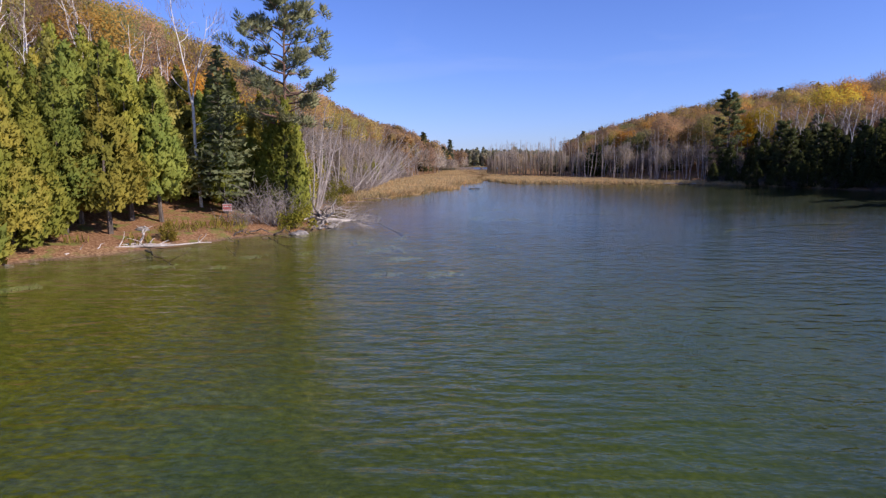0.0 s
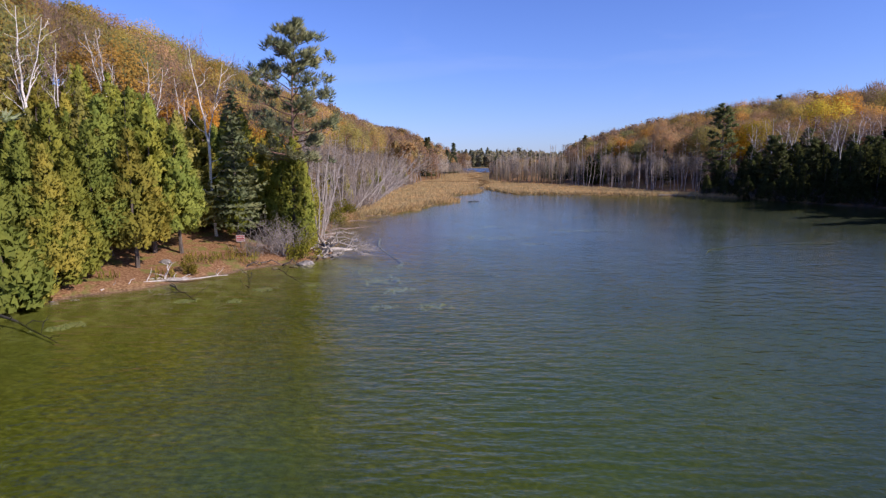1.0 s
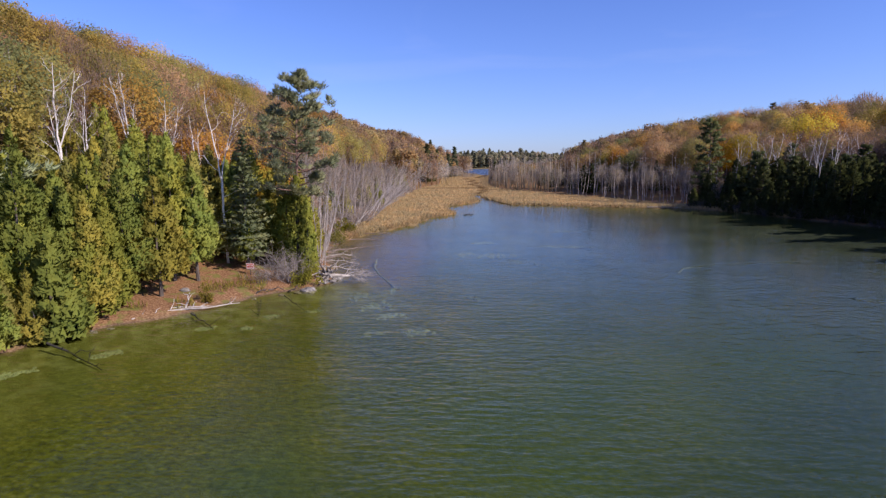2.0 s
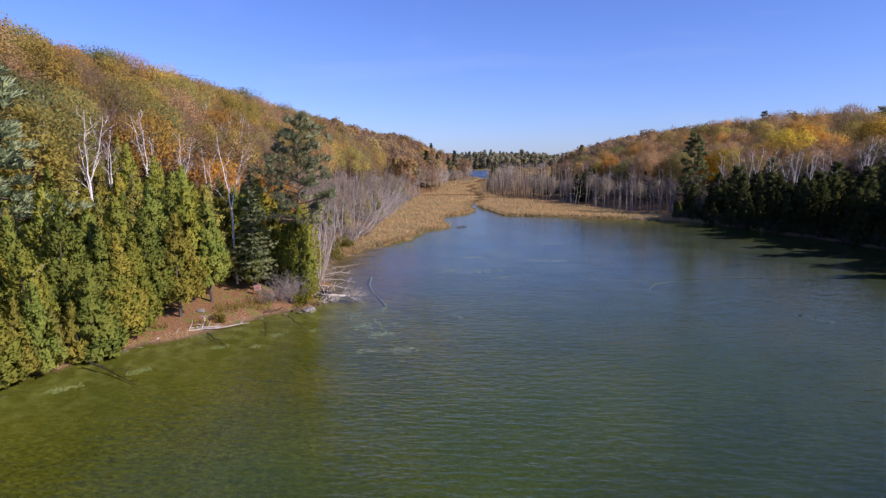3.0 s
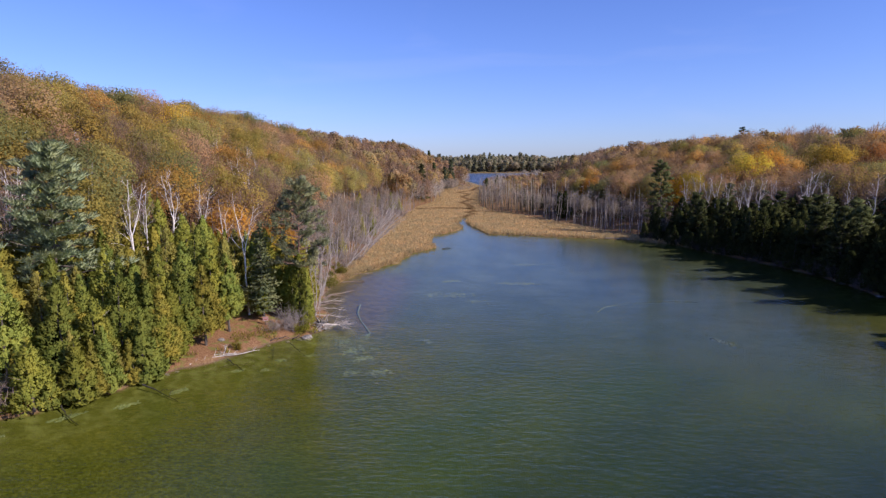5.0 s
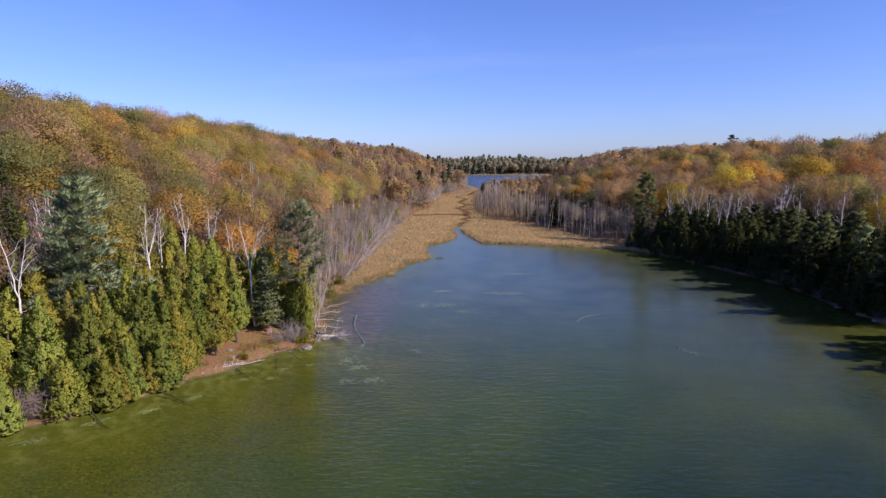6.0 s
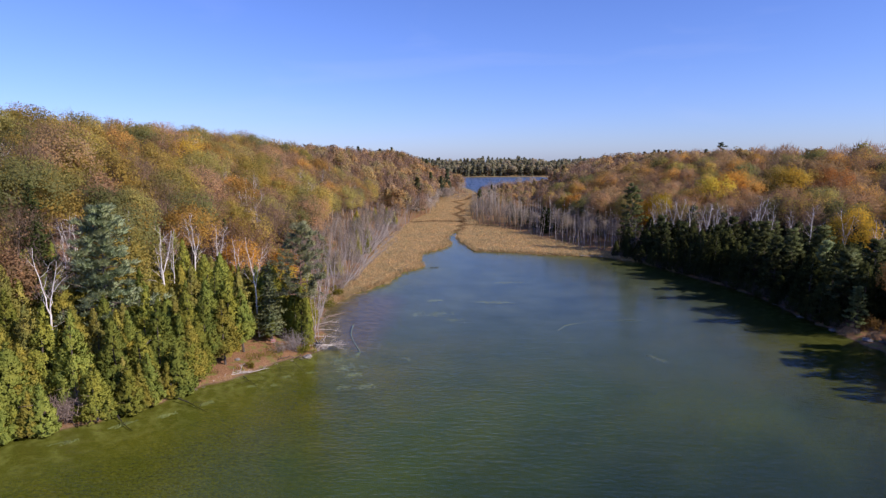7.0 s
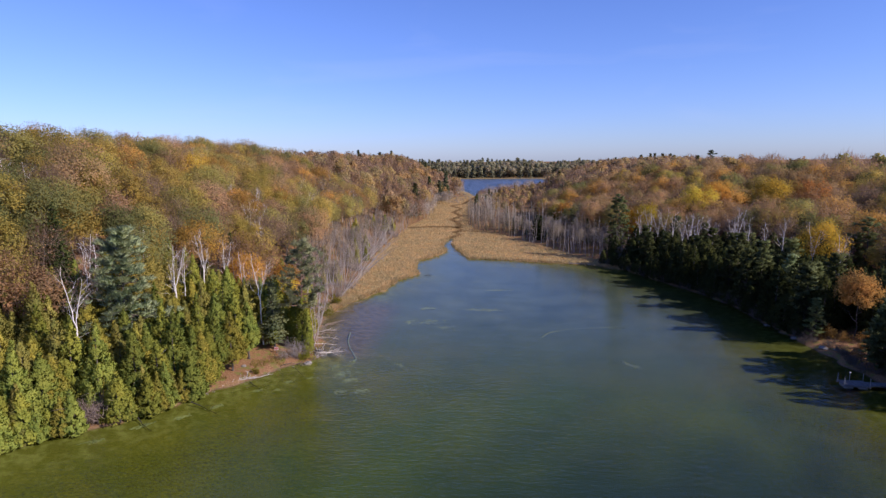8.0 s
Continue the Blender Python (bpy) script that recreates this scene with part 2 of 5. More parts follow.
def tube(pts, radii, sides=5):
    """A tapered round limb along pts, closed at its ends."""
    P, r = np.asarray(pts, float), np.asarray(radii, float)
    T = unit(np.gradient(P, axis=0))
    ref = np.array([0.31, 0.95, 0.05]) if abs(T[0][2]) > 0.5 else np.array([0.05, 0.1, 1.0])
    A = unit(np.cross(T, ref))
    B = np.cross(T, A)
    ang = np.arange(sides) * 2 * np.pi / sides
    V = P[:, None] + r[:, None, None] * (np.cos(ang)[None, :, None] * A[:, None] + np.sin(ang)[None, :, None] * B[:, None])
    n = len(P)
    i = (np.arange(n - 1)[:, None] * sides + np.arange(sides)[None]).ravel()
    j = (np.arange(n - 1)[:, None] * sides + (np.arange(sides)[None] + 1) % sides).ravel()
    quads = np.stack([i, j, j + sides, i + sides], 1)
    V = np.concatenate([V.reshape(-1, 3), P[:1], P[-1:]])
    a = np.arange(sides)
    caps = np.concatenate([np.stack([np.full(sides, n * sides), (a + 1) % sides, a], 1),
                           np.stack([np.full(sides, n * sides + 1), (n - 1) * sides + a, (n - 1) * sides + (a + 1) % sides], 1)])
    return V, [quads, caps]


def kites(C, axis, length, width, rng, lift=None):
    """Leaves or sprays: a four-cornered blade at each place, along its axis."""
    C, axis = np.asarray(C, float), unit(axis)
    side = unit(np.cross(axis, unit(rng.normal(size=C.shape)) if lift is None else lift))
    L = (np.asarray(length) * rng.uniform(0.7, 1.3, len(C)))[:, None]
    W = (np.asarray(width) * rng.uniform(0.7, 1.3, len(C)))[:, None]
    V = np.stack([C - axis * L * 0.5, C + side * W * 0.5 + axis * L * 0.05, C + axis * L * 0.5, C - side * W * 0.5 + axis * L * 0.05], 1).reshape(-1, 3)
    return V, [np.arange(len(V)).reshape(-1, 4)]


def leaves(C, axis, length, width, rng, lift=None, out=None):
    """The same with three corners, for crowns of very many; out: the way each leaf faces, which rounds the crown's shading."""
    C, axis = np.asarray(C, float), unit(axis)
    side = unit(np.cross(axis, unit(rng.normal(size=C.shape)) if lift is None else lift))
    L = (np.asarray(length) * rng.uniform(0.65, 1.35, len(C)))[:, None]
    W = (np.asarray(width) * rng.uniform(0.65, 1.35, len(C)))[:, None]
    if out is None:
        V = np.stack([C - axis * L * 0.4 - side * W * 0.5, C - axis * L * 0.4 + side * W * 0.5, C + axis * L * 0.6], 1).reshape(-1, 3)
        return V, [np.arange(len(V)).reshape(-1, 3)]
    face = np.cross(side, axis)
    turn = np.where((face * out).sum(1) < 0, -1.0, 1.0)[:, None]
    side, face = side * turn, face * turn
    V = np.stack([C - axis * L * 0.4 - side * W * 0.5, C - axis * L * 0.4 + side * W * 0.5, C + axis * L * 0.6], 1).reshape(-1, 3)
    return V, [np.arange(len(V)).reshape(-1, 3)], np.repeat(unit(unit(out) + 0.22 * face), 3, 0)


def part(name, data, mat, parent, label=""):
    """Links a bmesh, a mesh or (places, faces) as one mesh under a thing or a part."""
    if isinstance(data, bmesh.types.BMesh):
        me = bpy.data.meshes.new(name)
        data.to_mesh(me)
        data.free()
        me.materials.append(mat)
    elif isinstance(data, tuple):
        me = mesh_of(name, data[0], data[1], mat, normals=data[2] if len(data) > 2 else None)
    else:
        me = data
    ob = new(name, me)
    ob.parent = parent
    return tagged(ob, label)


def box(x0, x1, y0, y1, z0, z1, bev=0.0):
    bm = bmesh.new()
    bmesh.ops.create_cube(bm, size=1.0, matrix=Matrix.Translation(((x0 + x1) / 2, (y0 + y1) / 2, (z0 + z1) / 2)) @ Matrix.Diagonal((x1 - x0, y1 - y0, z1 - z0, 1)))
    if bev:
        bmesh.ops.bevel(bm, geom=bm.edges[:], offset=bev, segments=1, affect="EDGES")
    return bm


# ---- the lie of the land ----
LEFT_SHORE = [(-90, -190), (-62, -110), (-46, -55), (-38, -20), (-33.5, 0), (-29, 9.5), (-25, 13.4), (-20.4, 17.8), (-16.8, 23.6), (-14.2, 27.2), (-11.4, 31.3), (-8.8, 33.4),
              (-7.9, 37.5), (-8.8, 41), (-10.6, 46), (-11.9, 53), (-11.5, 60), (-9.1, 67.3), (-6.1, 74.4), (-4.9, 84), (-0.9, 90.3), (-2.4, 97), (-3.0, 108), (0.5, 114.6), (3.0, 124), (0.9, 136), (2.3, 150)]
RIGHT_SHORE = [(4.2, 152), (3.4, 138), (5.2, 128), (9.2, 112), (16.2, 110.2), (27, 106.3), (38.3, 102.6), (44.4, 95.8), (48.4, 83.6), (52.3, 73.5), (54.4, 63), (54.6, 51), (55.2, 43),
               (55.4, 34.4), (56, 27), (57, 18), (60, 4), (67, -20), (80, -60), (92, -120), (70, -200), (0, -230)]
LAKE = np.array(LEFT_SHORE + RIGHT_SHORE, float)
LEFT_WOOD = LEFT_SHORE[:15] + [(-12.6, 53), (-12.4, 60), (-12.2, 81), (-14.7, 127), (-13.4, 185), (-9.8, 214), (-11.5, 250), (-13.9, 301), (-9, 330), (1, 366), (-9, 460), (-22, 600), (-42, 742)]
RIGHT_WOOD = [(130, 742), (112, 640), (75, 512), (46, 425), (24, 380), (11, 345), (8, 300), (6.5, 240), (6.2, 190), (9.5, 171), (15.7, 163), (25.2, 139), (32.2, 122.5), (36, 113), (41, 107), (46.5, 98)] + RIGHT_SHORE[8:]
BASIN = np.array(LEFT_WOOD + RIGHT_WOOD, float)
FAR_LAKE = np.array([(9.5, 366), (-5, 460), (-17, 600), (-24, 716), (85, 705), (98, 640), (62, 515), (36, 421), (20, 378)], float)
DITCHES = [(np.array(d, float), w) for d, w in (([(2.9, 150), (5.4, 158), (3.2, 164), (5.4, 171), (3.0, 178)], 1.0), ([(4.0, 178), (-2, 181), (-7, 180.5), (-12.5, 178)], 2.6), ([(3.0, 178), (4.6, 184), (2.6, 196), (0, 208), (3.5, 222), (-0.5, 240), (2, 262), (-4, 280), (2, 292), (6, 330), (10, 372)], 1.4),
                                                ([(3.2, 164), (7, 168), (13, 166)], 1.3))]


def signed(P, poly):
    """Distance of places to a closed outline, below zero inside it."""
    P = np.asarray(P, float)
    best, inside = np.full(len(P), 1e9), np.zeros(len(P), bool)
    for a, b in zip(poly, np.roll(poly, -1, 0)):
        ab = b - a
        u = np.clip(((P - a) @ ab) / (ab @ ab), 0, 1)
        best = np.minimum(best, np.hypot(*(P - a - u[:, None] * ab).T))
        if a[1] != b[1]:
            inside ^= ((a[1] > P[:, 1]) != (b[1] > P[:, 1])) & (P[:, 0] < (b[0] - a[0]) * (P[:, 1] - a[1]) / (b[1] - a[1]) + a[0])
    return np.where(inside, -best, best)


def near_line(P, line):
    best = np.full(len(P), 1e9)
    for a, b in zip(line[:-1], line[1:]):
        ab = b - a
        u = np.clip(((P - a) @ ab) / (ab @ ab), 0, 1)
        best = np.minimum(best, np.hypot(*(P - a - u[:, None] * ab).T))
    return best


def smooth(a, b, x):
    t = np.clip((x - a) / (b - a), 0, 1)
    return t * t * (3 - 2 * t)


def ripple(P, s, seed=0.0):
    """Cheap smooth unevenness, about -1 to 1."""
    x, y = P[:, 0] / s + seed, P[:, 1] / s - seed * 0.7
    return (np.sin(x * 1.7 + 0.8 * np.sin(y * 1.3)) + np.sin(y * 2.1 + 1.1 * np.sin(x * 0.9 + 2)) + 0.6 * np.sin((x + y) * 3.1) + 0.5 * np.sin((x - y) * 4.3 + 1)) / 3.1


def land(P):
    """Height of the ground, and how far each place is marsh."""
    P = np.asarray(P, float)
    w = ripple(P, 2.2) * 0.5 + ripple(P, 0.9, 3) * 0.25
    dl, db, df = signed(P, LAKE) + w, signed(P, BASIN), signed(P, FAR_LAKE) + w * 2
    dw = np.minimum(dl, df)
    bed = -np.minimum(0.10 + 0.11 * -dw, 1.3 + 0.035 * -dw)
    bed = np.maximum(bed, -3.2) - 2.6 * smooth(34, 6, np.hypot((P[:, 0] - 29) * 0.85, P[:, 1]) + 3 * ripple(P, 7, 1)) * smooth(6, 16, -dw) + 0.06 * ripple(P, 1.5, 5) * smooth(0, 4, -dw)
    marsh = np.clip(0.25 * dw, 0, 0.22) + 0.05 * ripple(P, 3)
    d = np.maximum(db, 0)
    left = P[:, 0] < 0
    y = P[:, 1]
    low_l = 0.075 * np.minimum(d, 12) + (16.6 - 4.5 * smooth(430, 620, y)) * smooth(2, 52, d)
    up = smooth(115, 175, y)
    low_r = 0.075 * np.minimum(d, 12) + 12.0 * ((1 - up) * smooth(4, 92, d) + up * smooth(20, 82, d))
    far = 8 * smooth(5, 90, d) - 6 * smooth(160, 400, d)
    hill = np.where(left, low_l, low_r)
    hill = hill * (1 - smooth(500, 720, y)) + far * smooth(500, 720, y)
    hill = hill + ripple(P, 14) * 0.8 * smooth(8, 40, d) + ripple(P, 55, 2) * 1.6 * smooth(25, 90, d)
    ground = np.clip(np.where(left, 0.22, 0.6) * dw, 0, 0.3) + hill + 0.04 * ripple(P, 1.1, 7)
    z = np.where(db > 0, ground, marsh)
    z = np.where(dw < 0, bed, np.maximum(z, 0.02 + 0.05 * np.minimum(dw, 1)))
    return z, np.where(dw < 0, 0, smooth(1.0, -2.0, db))


def ground_z(x, y):
    return float(land(np.array([(x, y)]))[0][0])


def steps_out(begin, near, growth, far):
    """Ever wider steps out to the horizon."""
    out, s, p = [], near, begin
    while p < far:
        s *= growth
        p += s
        out.append(p)
    return out


xs = np.r_[[-v for v in reversed(steps_out(46, 0.8, 1.14, 4200))], np.arange(-46, 62, 0.8), steps_out(62, 0.8, 1.14, 4200)]
ys = np.r_[[-v for v in reversed(steps_out(48, 0.9, 1.2, 1500))], np.arange(-48, 125, 0.85), np.arange(125, 335, 1.5), steps_out(335, 1.5, 1.1, 4600)]
gx, gy = np.meshgrid(xs, ys)
GP = np.c_[gx.ravel(), gy.ravel()]
gz, gm = land(GP)
nx, ny = len(xs), len(ys)
gi = (np.arange(ny - 1)[:, None] * nx + np.arange(nx - 1)[None]).ravel()
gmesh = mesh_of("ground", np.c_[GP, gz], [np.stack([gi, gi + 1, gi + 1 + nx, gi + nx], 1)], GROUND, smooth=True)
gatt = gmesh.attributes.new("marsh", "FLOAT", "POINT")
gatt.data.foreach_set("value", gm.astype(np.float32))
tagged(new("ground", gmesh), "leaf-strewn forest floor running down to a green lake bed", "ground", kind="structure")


def water_sheet(name, x0, x1, y0, y1, mat, label):
    me = mesh_of(name, [(x0, y0, 0), (x1, y0, 0), (x1, y1, 0), (x0, y1, 0)], [np.array([[0, 1, 2, 3]])], mat)
    ob = tagged(new(name, me), label, "lake", kind="structure")
    ob.visible_shadow = False
    return ob


water_sheet("water", -400, 400, -400, 345, WATER, "rippled clear green lake water reflecting blue sky")
water_sheet("far_water", -400, 400, 345.01, 735, FAR_WATER, "distant blue lake beyond the marsh")

# ---- trees: the kinds ----


def limb(rng, a, way, length, r0, r1, bend=0.15, n=5, sag=0.0):
    """Points and radii of one crooked limb."""
    way = unit(way)
    t = np.linspace(0, 1, n)
    off = np.cumsum(rng.normal(0, bend / n, (n, 3)), 0) * length
    off[0] = 0
    P = np.asarray(a) + way * (t * length)[:, None] + off
    P[:, 2] -= sag * length * t ** 2
    return P, r0 + (r1 - r0) * t ** 0.8


def branching(rng, h, r, first=0.35, limbs=7, kids=5, grand=4, spread=0.8, fork=0.35, sides=6, stout=0.48):
    """A bare crown: trunk, limbs, branches. Returns the trunk, the branches and the tips with their ways."""
    T, R = limb(rng, (0, 0, -0.4), (rng.normal(0, 0.05), rng.normal(0, 0.05), 1), h * 0.92 + 0.4, r, r * 0.12, 0.10, 9)
    trunk, branches, tips, ways = [tube(T, R, sides)], [], [], []
    for i in range(limbs):
        t = first + (0.95 - first) * (i + rng.uniform(0, 0.8)) / limbs
        k = t * 8
        a = T[int(k)] + (T[min(8, int(k) + 1)] - T[int(k)]) * (k % 1)
        ang = i * 2.4 + rng.uniform(-0.5, 0.5)
        w = np.array([np.cos(ang) * spread, np.sin(ang) * spread, rng.uniform(0.5, 1.2)])
        L = h * fork * (1.15 - 0.75 * t) * rng.uniform(0.8, 1.25)
        P, Q = limb(rng, a, w, L, r * stout * (1.1 - t) + 0.016, 0.008, 0.3, 5)
        branches.append(tube(P, Q, 4))
        for j in range(kids):
            b = P[1 + j % 4]
            w2 = unit(w) + rng.normal(0, 0.55, 3) + np.array([0, 0, 0.25])
            P2, Q2 = limb(rng, b, w2, L * rng.uniform(0.3, 0.6), 0.016, 0.005, 0.3, 3)
            branches.append(tube(P2, Q2, 3))
            for _ in range(grand):
                f = rng.uniform(0.3, 1)
                tips.append(P2[0] + (P2[-1] - P2[0]) * f)
                ways.append(unit(w2) + rng.normal(0, 0.6, 3))
    return join(trunk), join(branches), np.array(tips), unit(ways)


def cedar(rng, h, lean=0.0, n=7600, leaf=0.22, skirt=0.10, fat=0.32, blunt=0.95):
    """A pointed, dense cedar: lobed sprays that sweep up and out, dark hollows between them."""
    rad = h * fat
    T, R = limb(rng, (0, 0, -0.4), (lean, 0, 1), h * 0.96 + 0.4, 0.016 * h + 0.03, 0.01, 0.05, 7)
    m = int(90 + h * 17)
    t = rng.uniform(0, 1, m) ** 1.2 * (0.99 - skirt) + skirt
    ang = np.arange(m) * 2.3999 + rng.normal(0, 0.35, m)
    prof = rad * np.clip(1.01 - t, 0, 1) ** blunt * np.minimum(1, 0.60 + (t - skirt) * 3.0)
    prof = prof * (0.95 + 0.10 * np.sin(ang * 2 + h)) * rng.uniform(0.66, 1.10, m)
    C = np.stack([np.cos(ang) * prof + lean * t * h, np.sin(ang) * prof, t * h], 1)
    pick = rng.choice(m, n, p=(prof + 0.22) / (prof + 0.22).sum())
    out = np.stack([np.cos(ang), np.sin(ang), np.zeros(m)], 1)[pick]
    size = ((0.028 * h + 0.11) * (0.45 + 0.65 * (1 - t)) * rng.uniform(0.75, 1.3, m))[pick]
    ball = unit(rng.normal(0, 1, (n, 3))) * (rng.uniform(0, 1, n) ** 0.4)[:, None]
    off = ball * size[:, None] * np.array([0.95, 0.95, 1.35])
    pos = C[pick] + off - out * (rng.uniform(0, 1, n) ** 3 * prof[pick] * 0.45)[:, None]
    pos[:, 2] = np.clip(pos[:, 2], 0.12, h * 1.02)
    axis = out * 0.75 + np.array([0, 0, 0.9]) + rng.normal(0, 0.45, (n, 3))
    way = out * 0.75 + np.array([0, 0, 0.5]) + unit(ball) * 0.42
    return {"trunk": (tube(T, R, 6), BARK), "crown": (leaves(pos, axis, leaf, leaf * 0.66, rng, way + rng.normal(0, 0.45, (n, 3)), way), NEEDLE)}


def spruce(rng, h, n_per=9, fat=0.215, leaf=0.34, droop=0.28, step=0.34, bare=0.08):
    """A dark spruce in drooping tiers."""
    T, R = limb(rng, (0, 0, -0.4), (0, 0, 1), h + 0.35, 0.014 * h + 0.03, 0.008, 0.02, 6)
    C, A, O, boughs = [], [], [], []
    z = bare * h + 0.3
    while z < h * 0.985:
        f = 1 - z / h
        L = h * fat * f ** 0.8 * rng.uniform(0.75, 1.15) + 0.12
        k = max(4, int(n_per * (0.5 + f)))
        for i in range(k):
            ang = 2 * np.pi * (i + rng.uniform(0, 0.9)) / k + z
            l = L * rng.uniform(0.65, 1.15)
            w = np.array([np.cos(ang), np.sin(ang), 0.18 - droop * rng.uniform(0.3, 1.3) * f])
            m = max(3, int(l / leaf * 3.4))
            s = rng.uniform(0.12, 1, m)
            p = np.array([0, 0, z]) + w * (l * s)[:, None]
            p[:, 2] += 0.16 * l * s ** 3 + rng.normal(0, 0.05, m)
            side = np.array([-np.sin(ang), np.cos(ang), 0])
            p += side * (rng.normal(0, 0.30, m) * l * (0.25 + 0.35 * s))[:, None]
            C.append(p)
            A.append(np.tile(w + np.array([0, 0, -0.12]), (m, 1)) + rng.normal(0, 0.4, (m, 3)))
            O.append(np.array([np.cos(ang), np.sin(ang), 0.75]) + rng.normal(0, 0.25, (m, 3)))
            if i % 3 == 0:
                boughs.append(tube(np.array([0, 0, z]) + np.outer(np.linspace(0, 0.85, 3), w * l), [0.02, 0.014, 0.006], 3))
        z += step * (0.7 + 0.6 * f) * rng.uniform(0.8, 1.2)
    C, A = np.concatenate(C), np.concatenate(A)
    return {"trunk": (join([tube(T, R, 6)] + boughs), BARK), "crown": (leaves(C, A, leaf, leaf * 0.55, rng, None, np.concatenate(O)), NEEDLE)}


def pine(rng, h, first=0.3, boughs=34, reach=0.24, tufts=5, needles=34, length=0.34, flat=0.5, up=0.25, wide=0.12, bark=None, profile=1.0, ball=0.0, inner=0.35):
    """A tall open pine: clear trunk, level boughs, needles in separate clumps with sky between."""
    T, R = limb(rng, (0, 0, -0.5), (rng.normal(0, 0.015), rng.normal(0, 0.015), 1), h + 0.3, 0.012 * h + 0.03, 0.02, 0.035, 10)
    wood, C, A, O = [tube(T, R, 7)], [], [], []
    rad = ball or h * 0.024 + 0.10
    for i in range(boughs):
        t = first + (0.985 - first) * (i + rng.uniform(0, 0.6)) / boughs
        k = t * 9
        a = T[int(k)] + (T[min(9, int(k) + 1)] - T[int(k)]) * (k % 1)
        ang = i * 2.39 + rng.uniform(-0.4, 0.4)
        span = h * reach * (np.clip(1.06 - t, 0, 1) ** 0.55) * (0.55 + 0.45 * np.clip((t - first) * 5, 0, 1)) * rng.uniform(0.6, 1.2) * profile
        w = np.array([np.cos(ang), np.sin(ang), up * (t - 0.35) * 2 + rng.normal(0, 0.08)])
        P, Q = limb(rng, a, w, span, 0.012 * h * (1.1 - t) * 0.6 + 0.015, 0.008, 0.18, 5)
        wood.append(tube(P, Q, 4))
        for j in range(tufts):
            s = 1.0 if j == 0 else rng.uniform(inner, 1.0)
            b = P[0] + (P[-1] - P[0]) * s
            off = rng.normal(0, 0.16, 3) * span * np.array([1, 1, 0.35]) + np.array([0, 0, 0.12])
            e = b + off * (0.4 if j == 0 else 1)
            wood.append(tube(np.array([b, (b + e) / 2, e]), [0.014, 0.011, 0.006], 3))
            q = rng.normal(0, 1, (needles, 3))
            C.append(e + unit(q) * (rng.uniform(0, 1, needles) ** 0.5 * rad * rng.uniform(0.75, 1.25))[:, None] * np.array([1, 1, flat]))
            A.append(unit(q) * np.array([1, 1, 0.5]) + np.array([0, 0, 0.55]) + w * 0.4)
            O.append(unit(q) + np.array([0, 0, 0.5]) + w * 0.25)
    return {"trunk": (join(wood), bark or BARK), "crown": (leaves(np.concatenate(C), np.concatenate(A), length, length * wide * 1.4, rng, None, np.concatenate(O)), NEEDLE)}


def broadleaf(rng, h, blobs=40, count=118, leaf=0.225, wide=0.30, low=0.35, bushy=0.105):
    """A round-headed autumn tree: limbs, and domed leaf clumps with gaps between."""
    tr, br, tips, ways = branching(rng, h * 0.90, 0.009 * h + 0.025, low, 7, 2, 2, 0.75, 0.36)
    ang, u = np.arange(blobs) * 2.3999 + rng.normal(0, 0.3, blobs), np.clip(np.linspace(-0.75, 0.98, blobs) + rng.normal(0, 0.08, blobs), -0.9, 1)
    flat = np.sqrt(1 - u * u)
    q = np.stack([np.cos(ang) * flat, np.sin(ang) * flat, u], 1) * rng.uniform(0.62, 1.0, (blobs, 1))
    mid, half = h * (low + 1.0) / 2, h * (1.0 - low) / 2
    lop = 1 + 0.16 * np.sin(ang + h * 3)[:, None] * np.array([1, 1, 0])
    C = q * np.array([h * wide, h * wide, half]) * 0.86 * lop + np.array([0, 0, mid])
    n = blobs * count
    pick = np.repeat(np.arange(blobs), count)
    ball = unit(rng.normal(0, 1, (n, 3))) * (rng.uniform(0, 1, n) ** 0.4)[:, None]
    pos = C[pick] + ball * (h * bushy * np.repeat(rng.uniform(0.7, 1.35, blobs), count))[:, None] * np.array([1.1, 1.1, 0.85])
    axis = rng.normal(0, 1, (n, 3)) + np.array([0, 0, -0.25])
    way = unit(ball) * 0.45 + unit(pos - np.array([0, 0, mid - 0.25 * h])) * 0.9 + np.array([0, 0, 0.25])
    return {"trunk": (join([tr, br]), BARK), "crown": (leaves(pos, axis, leaf, leaf * 0.85, rng, way + rng.normal(0, 0.32, (n, 3)), way), LEAF)}


